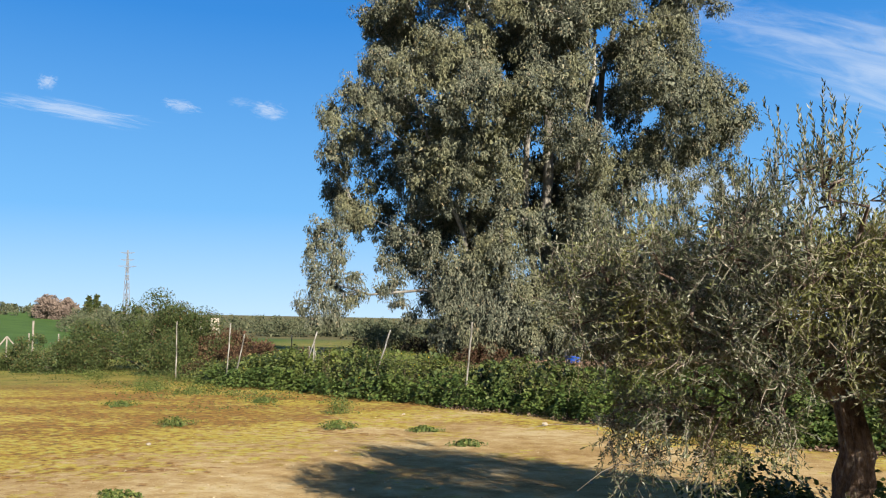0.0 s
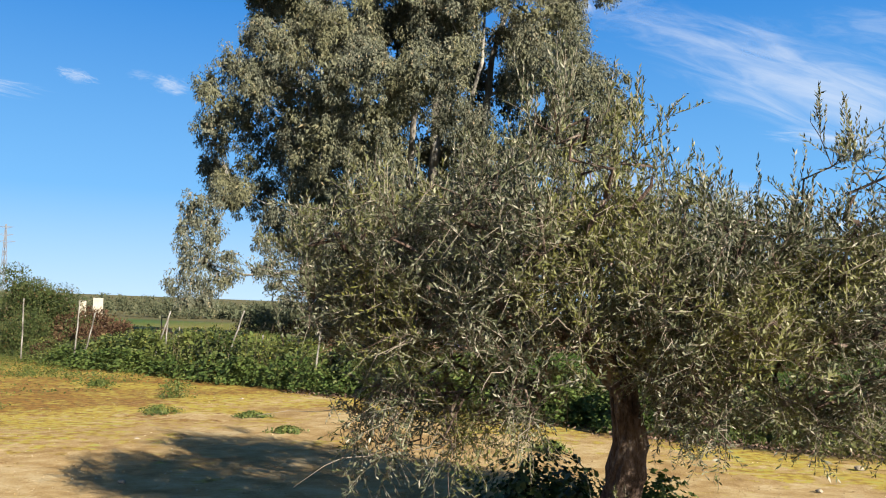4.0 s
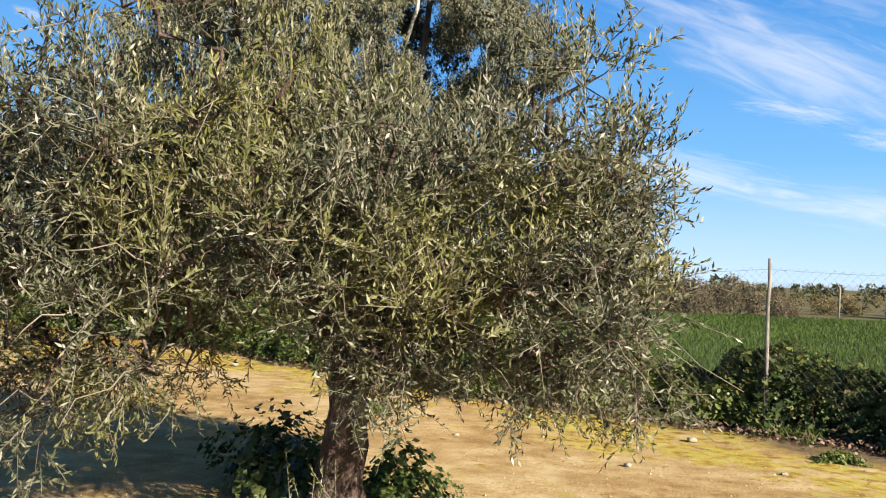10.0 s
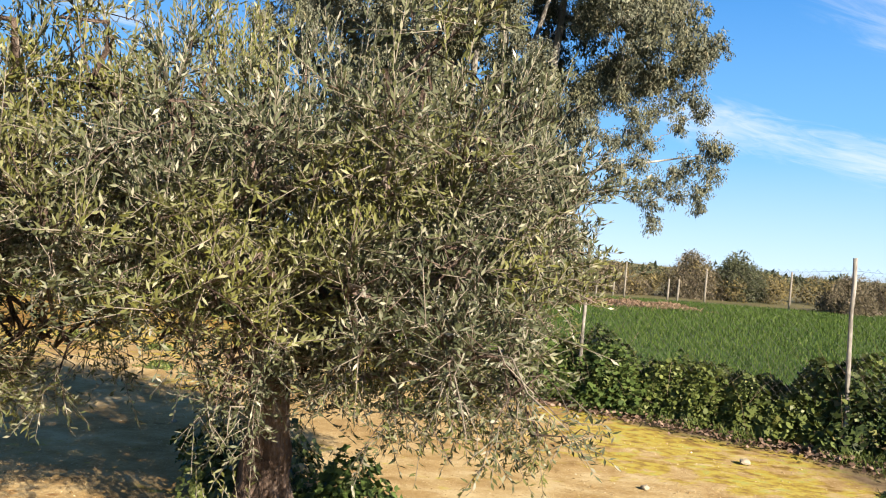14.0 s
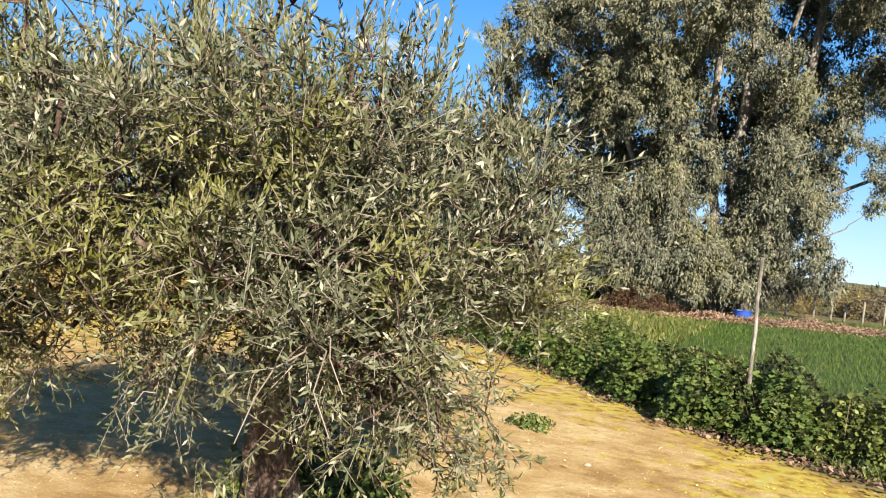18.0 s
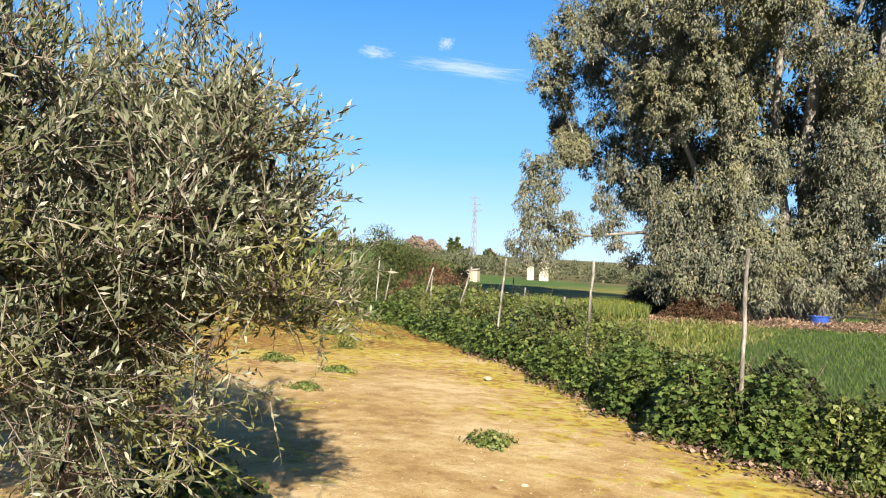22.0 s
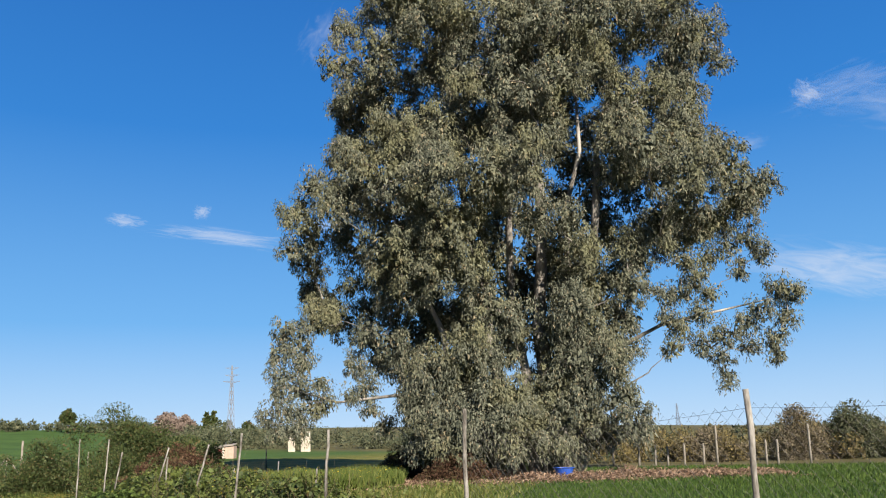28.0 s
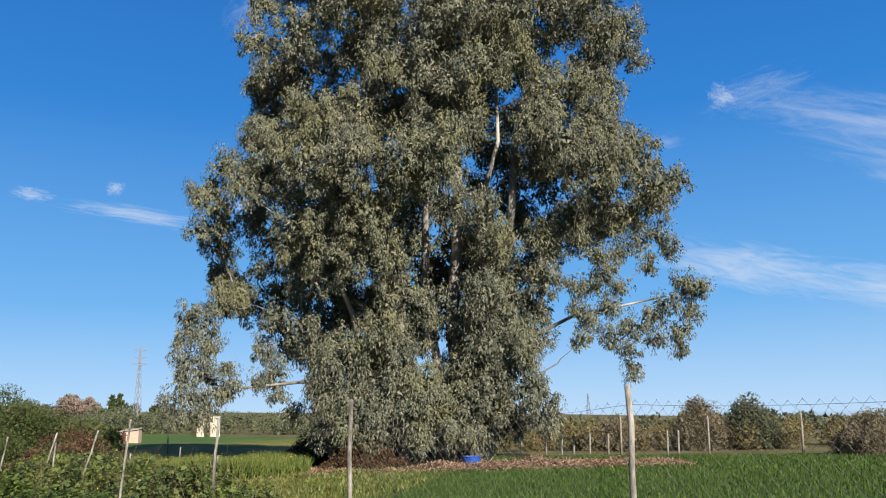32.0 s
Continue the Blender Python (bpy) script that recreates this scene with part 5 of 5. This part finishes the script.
# ---- hut, ruined wall, pylons ----
def build_hut():
    x, y = -58.2, 75.5
    g = terrain(x, y)
    hut = thing("pump_hut", x, y, g, "small brick pump hut with a red door", "hut")
    hut.rotation_euler = (0, 0, radians(30))
    hut.scale = (0.66, 0.66, 0.72)
    bm = box("wall", 3.0, 2.4, 2.0, 0.02, -0.2)
    part("wall", bm, MAT["brick"], hut, "pale brick walls")
    bm = box("roof", 3.4, 2.8, 0.16, 0.02, 1.84)
    o = part("roof", bm, MAT["roof"], hut, "sloping grey slab roof")
    o.rotation_euler = (radians(4), radians(-5), 0)
    o = part("door", box("door", 0.7, 0.06, 1.5, 0.01, 0), MAT["red"], hut, "red-painted door")
    o.location = (-0.75, -1.22, 0)
    o = part("door_frame", box("door_frame", 1.4, 0.05, 1.8, 0.01, -0.1), MAT["render"], hut, "whitewashed door surround")
    o.location = (-0.75, -1.20, 0)
    return hut


build_hut()


def build_ruin():
    x, y = -67.2, 100.0
    g = terrain(x, y)
    ruin = thing("ruined_wall", x, y, g, "two cream-rendered remains of a ruined wall", "ruin")
    ruin.rotation_euler = (0, 0, radians(37))
    for dx, w, h in ((-1.1, 1.0, 2.6), (0.85, 1.3, 3.0)):
        bm = box("pier", w, 0.7, h, 0.05, -0.3)
        for v in bm.verts:
            v.co.x += 0.12 * noise.noise(v.co * 2 + Vector((dx, 0, 0)))
            v.co.z += 0.2 * noise.noise(v.co * 1.3 + Vector((dx, 5, 0))) if v.co.z > 1 else 0
        o = part("pier", bm, MAT["render"], ruin)
        o.location = (dx, 0, 0)
    return ruin


build_ruin()


def build_pylon(x, y, height, half, thick, label):
    g = terrain(x, y)
    py = thing("pylon", x, y, g, label, "pylon", "pylons")
    t = Tubes()
    levels = [0, 0.18, 0.34, 0.48, 0.6, 0.7, 0.79, 0.87, 0.94, 1.0]
    for sx, sy in ((1, 1), (1, -1), (-1, -1), (-1, 1)):
        t.run([(x + sx * half * (1 - 0.9 * q), y + sy * half * (1 - 0.9 * q), g + height * q - (0.3 if q == 0 else 0)) for q in levels], [thick] * len(levels), 4)
    for a, b in zip(levels, levels[1:]):
        ra, rb = half * (1 - 0.9 * a), half * (1 - 0.9 * b)
        ring = ((1, 1), (1, -1), (-1, -1), (-1, 1))
        for k in range(4):
            p, q = ring[k], ring[(k + 1) % 4]
            t.run([(x + p[0] * ra, y + p[1] * ra, g + height * a), (x + q[0] * rb, y + q[1] * rb, g + height * b)], [thick * 0.6] * 2, 3)
            t.run([(x + q[0] * ra, y + q[1] * ra, g + height * a), (x + p[0] * rb, y + p[1] * rb, g + height * b)], [thick * 0.6] * 2, 3)
    part("mast", t.mesh("mast", False), MAT["steel"], py)
    for z, w in ((0.80, 0.11), (0.88, 0.085), (0.97, 0.085)):
        t = Tubes()
        for s in (-1, 1):
            for o in (0.0, -0.022):
                t.run([(x, y, g + height * (z + o)), (x + s * height * w * 0.8, y + s * height * w * 0.6, g + height * z)], [thick, thick * 0.6], 4)
        part("crossarm", t.mesh("crossarm", False), MAT["steel"], py)
    return hang(py, (x, y, g))


build_pylon(-94.3, 115.7, 13.75, 0.55, 0.055, "slender grey lattice power pylon in the fields")
build_pylon(-140.0, 660.0, 17.0, 1.6, 0.10, "distant grey lattice power pylon")


# ---- blue tub and litter under the eucalyptus ----
def build_tub(x, y):
    tub = thing("plastic_tub", x, y, 0.02, "bright blue plastic tub lying under the tree", "tub")
    bm = bmesh.new()
    prof = [(0.0, 0.0), (0.22, 0.0), (0.25, 0.03), (0.31, 0.42), (0.34, 0.44), (0.34, 0.46), (0.295, 0.455), (0.235, 0.05), (0.0, 0.04)]
    rings = []
    for rad, z in prof:
        rings.append([bm.verts.new((rad * math.cos(k * math.pi / 10) * 1.15, rad * math.sin(k * math.pi / 10), z)) for k in range(20)] if rad else [bm.verts.new((0, 0, z))])
    for ra, rb in zip(rings, rings[1:]):
        for k in range(20):
            j = (k + 1) % 20
            if len(ra) == 1:
                bm.faces.new((ra[0], rb[j], rb[k]))
            elif len(rb) == 1:
                bm.faces.new((ra[k], ra[j], rb[0]))
            else:
                bm.faces.new((ra[k], ra[j], rb[j], rb[k]))
    part("body", bm, MAT["blue"], tub)
    for s in (-1, 1):
        t = Tubes()
        t.run([(s * 0.36, -0.08, 0.40), (s * 0.42, -0.05, 0.45), (s * 0.42, 0.05, 0.45), (s * 0.36, 0.08, 0.40)], [0.012] * 4, 6)
        part("handle", t.mesh("handle"), MAT["blue"], tub)
    return tub


build_tub(-4.4, 35.6)


def build_litter():
    g = np.random.default_rng(77)
    n = 36000
    u, d = g.uniform(-7.5, 8.8, n), g.normal(-3.2, 1.1, n)
    h = np.array([max(0.0, 0.2 + 0.55 * noise.noise(Vector((a * 0.8, b * 0.8, 2)))) for a, b in zip(u, d)]) * np.exp(-(((u - 1.5) / 7) ** 2))
    x = EUC.x + EUC_R.x * u + EUC_D.x * d
    y = EUC.y + EUC_R.y * u + EUC_D.y * d
    pos = np.stack([x, y, 0.02 + h * g.random(n)], 1)
    way = np.stack([g.normal(0, 1, n), g.normal(0, 1, n), g.normal(0.15, 0.35, n)], 1)
    me = blades("leaf_litter", pos, way, g.uniform(0.06, 0.2, n), g.uniform(0.02, 0.05, n), 0.2)
    me.materials.append(MAT["litter"])
    return tagged(new("leaf_litter", me), "tan heaps of fallen leaves and bark under the eucalyptus", "litter", kind="stuff")


build_litter()


# ---- yard: tufts, stones, plants at the olive's foot ----
def build_tuft(x, y, radius, height, count, seed, mat="weed", label="low green weed tuft on the sandy ground"):
    tuft = thing("weed_tuft", x, y, 0, label, "weed", "tufts in the yard")
    g = np.random.default_rng(seed)
    a, q = g.uniform(0, 2 * math.pi, count), g.random(count) ** 0.6
    rag = radius * (0.75 + 0.3 * np.sin(3 * a + seed) + 0.2 * np.sin(7 * a))
    pos = np.stack([rag * q * np.cos(a), rag * 0.8 * q * np.sin(a), 0.01 + height * 0.9 * g.random(count) * (1 - 0.7 * q * q)], 1)
    nor = np.stack([np.cos(a) * q + g.normal(0, 0.6, count), np.sin(a) * q + g.normal(0, 0.6, count), np.full(count, 0.7)], 1)
    part("foliage", round_leaves("foliage", pos, nor, g.uniform(0.007, 0.022, count)), MAT[mat], tuft)["kind"] = "stuff"
    n = 60
    pos, way = g.normal(0, radius * 0.35, (n, 3)), g.normal(0, 0.5, (n, 3))
    pos[:, 2], way[:, 2] = 0.0, 1.0
    part("stalk", blades("stalk", pos, way, g.uniform(0.5, 1.3, n) * height, np.full(n, 0.006)), MAT["weed"], tuft)["kind"] = "stuff"
    return tuft


for k, (tx, ty, tr, th) in enumerate(((-7.7, 11.6, 0.42, 0.14), (-4.6, 11.95, 0.36, 0.12), (-5.65, 14.3, 0.34, 0.34), (-1.8, 10.5, 0.26, 0.08), (6.55, 9.0, 0.22, 0.08), (1.9, 9.86, 0.26, 0.12), (-11.4, 14.6, 0.45, 0.12), (-4.2, 5.85, 0.24, 0.06), (-8.6, 16.2, 0.3, 0.12), (-3.0, 12.0, 0.3, 0.07), (-14.0, 19.0, 0.6, 0.25), (-15.5, 20.5, 0.7, 0.2), (-12.0, 18.2, 0.5, 0.2))):
    build_tuft(tx, ty, tr * 1.15, th * 1.35, 800, 200 + k)

g = np.random.default_rng(91)
n = 26000
s, d = g.uniform(14, 42, n), g.normal(-2.9, 1.3, n)
keep = np.array([noise.noise(Vector((a * 0.5, b * 0.8, 6))) for a, b in zip(s, d)]) + g.normal(0, 0.12, n) > 0.0
s, d = s[keep], d[keep]
n = len(s)
x, y = FENCE_A.x + along.x * s + across.x * d, FENCE_A.y + along.y * s + across.y * d
pos = np.stack([x, y, 0.01 + 0.2 * g.random(n) ** 2 + np.array([terrain(a, b) for a, b in zip(x, y)])], 1)
me = round_leaves("grass_verge", pos, np.stack([g.normal(0, 0.6, n), g.normal(0, 0.6, n), np.ones(n)], 1), g.uniform(0.012, 0.03, n))
me.materials.append(MAT["weed"])
tagged(new("grass_verge", me), "low light green weeds at the yard's far edge", "weeds", kind="stuff")


def build_foot_plant(x, y, radius, height, count, seed, label, mat="mallow"):
    plant = thing("mallow_plant", x, y, 0, label, "plant", "plants at the olive's foot")
    g = np.random.default_rng(seed)
    a, q, f = g.uniform(0, 2 * math.pi, count), g.random(count) ** 0.5, g.random(count) ** 0.6
    rag = radius * (0.8 + 0.25 * np.sin(3 * a + seed) + 0.15 * np.sin(7 * a))
    pos = np.stack([rag * q * np.cos(a), rag * q * np.sin(a), 0.04 + height * f * (1 - 0.65 * q * q) * (0.85 + 0.3 * np.sin(5 * a + 2 * seed))], 1)
    nor = np.stack([np.cos(a) * q + g.normal(0, 0.4, count), np.sin(a) * q + g.normal(0, 0.4, count), np.full(count, 0.8)], 1)
    part("foliage", lobed_leaves("foliage", pos, nor, g.uniform(0.018, 0.04, count), 8), MAT[mat], plant)
    t = Tubes()
    for k in range(14):
        t.run([(0, 0, -0.03), tuple(pos[k] * [0.5, 0.5, 0.6]), tuple(pos[k])], [0.006, 0.005, 0.003], 4)
    part("stem", t.mesh("stem"), MAT["weed"], plant)
    return plant


build_foot_plant(2.05, 6.6, 0.58, 0.55, 1300, 301, "dark green mallow plant at the olive's trunk")
build_foot_plant(2.42, 6.2, 0.34, 0.42, 700, 302, "dark green mallow plant at the olive's trunk")
build_foot_plant(3.0, 6.3, 0.38, 0.45, 800, 303, "fresh green mallow plant behind the olive's trunk", "mallow_fresh")
build_foot_plant(2.6, 5.3, 0.34, 0.16, 400, 304, "low green mallow plant before the olive's trunk", "mallow_fresh")


def build_stone(x, y, size, seed):
    bm = bmesh.new()
    bmesh.ops.create_icosphere(bm, subdivisions=2, radius=size)
    for v in bm.verts:
        v.co *= 1 + 0.35 * noise.noise(v.co / size * 1.3 + Vector((seed, 0, 0)))
        v.co.z *= 0.6
    me = bpy.data.meshes.new("stone")
    bm.to_mesh(me)
    bm.free()
    me.materials.append(MAT["stone"])
    ob = new("stone", me)
    ob.location = (x, y, size * 0.3)
    return tagged(ob, "small pale stone on the sandy ground", "stone", "stones in the yard")


for k, (sx, sy, sz) in enumerate(((-1.2, 13.4, 0.06), (5.32, 9.58, 0.05), (-4.3, 14.4, 0.04), (3.0, 9.0, 0.03), (4.6, 8.2, 0.035), (-2.0, 6.9, 0.04), (0.4, 8.0, 0.03), (5.9, 8.3, 0.03), (-6.5, 9.3, 0.04), (-3.4, 9.4, 0.035))):
    build_stone(sx, sy, sz, k * 3.1)

# loose grit
g = np.random.default_rng(55)
n = 13000
x, y = g.uniform(-7, 8.5, n), 2.5 + 13 * g.random(n) ** 1.2
keep = (x - FENCE_A.x) * across.x + (y - FENCE_A.y) * across.y < -0.8
x, y = x[keep], y[keep]
n = len(x)
rad = g.uniform(0.004, 0.009, n) * (1 + 0.8 * (g.random(n) > 0.93))
zz = np.array([0.035 * noise.noise(Vector((a * 0.35, b * 0.35, 0))) + 0.012 * noise.noise(Vector((a * 2.1, b * 2.1, 3))) for a, b in zip(x, y)])
c = np.stack([x, y, zz + rad * 0.3], 1)
corner = np.array([(1, 0, 0), (0, 1, 0), (-1, 0, 0), (0, -1, 0), (0, 0, 0.75)], float)
ang = g.uniform(0, 6.3, n)
tri = []
for k in range(4):
    for_corner = []
    for v in (corner[k], corner[(k + 1) % 4], corner[4]):
        vx = v[0] * np.cos(ang) - v[1] * np.sin(ang)
        vy = v[0] * np.sin(ang) + v[1] * np.cos(ang)
        for_corner.append(c + np.stack([vx * rad, vy * rad, np.full(n, v[2]) * rad], 1))
    tri.append(np.stack(for_corner, 1))
me = polygons_mesh("grit", np.concatenate(tri))
me.materials.append(MAT["grit"])
tagged(new("grit", me), "loose pale grit strewn over the yard", "gravel", kind="stuff")
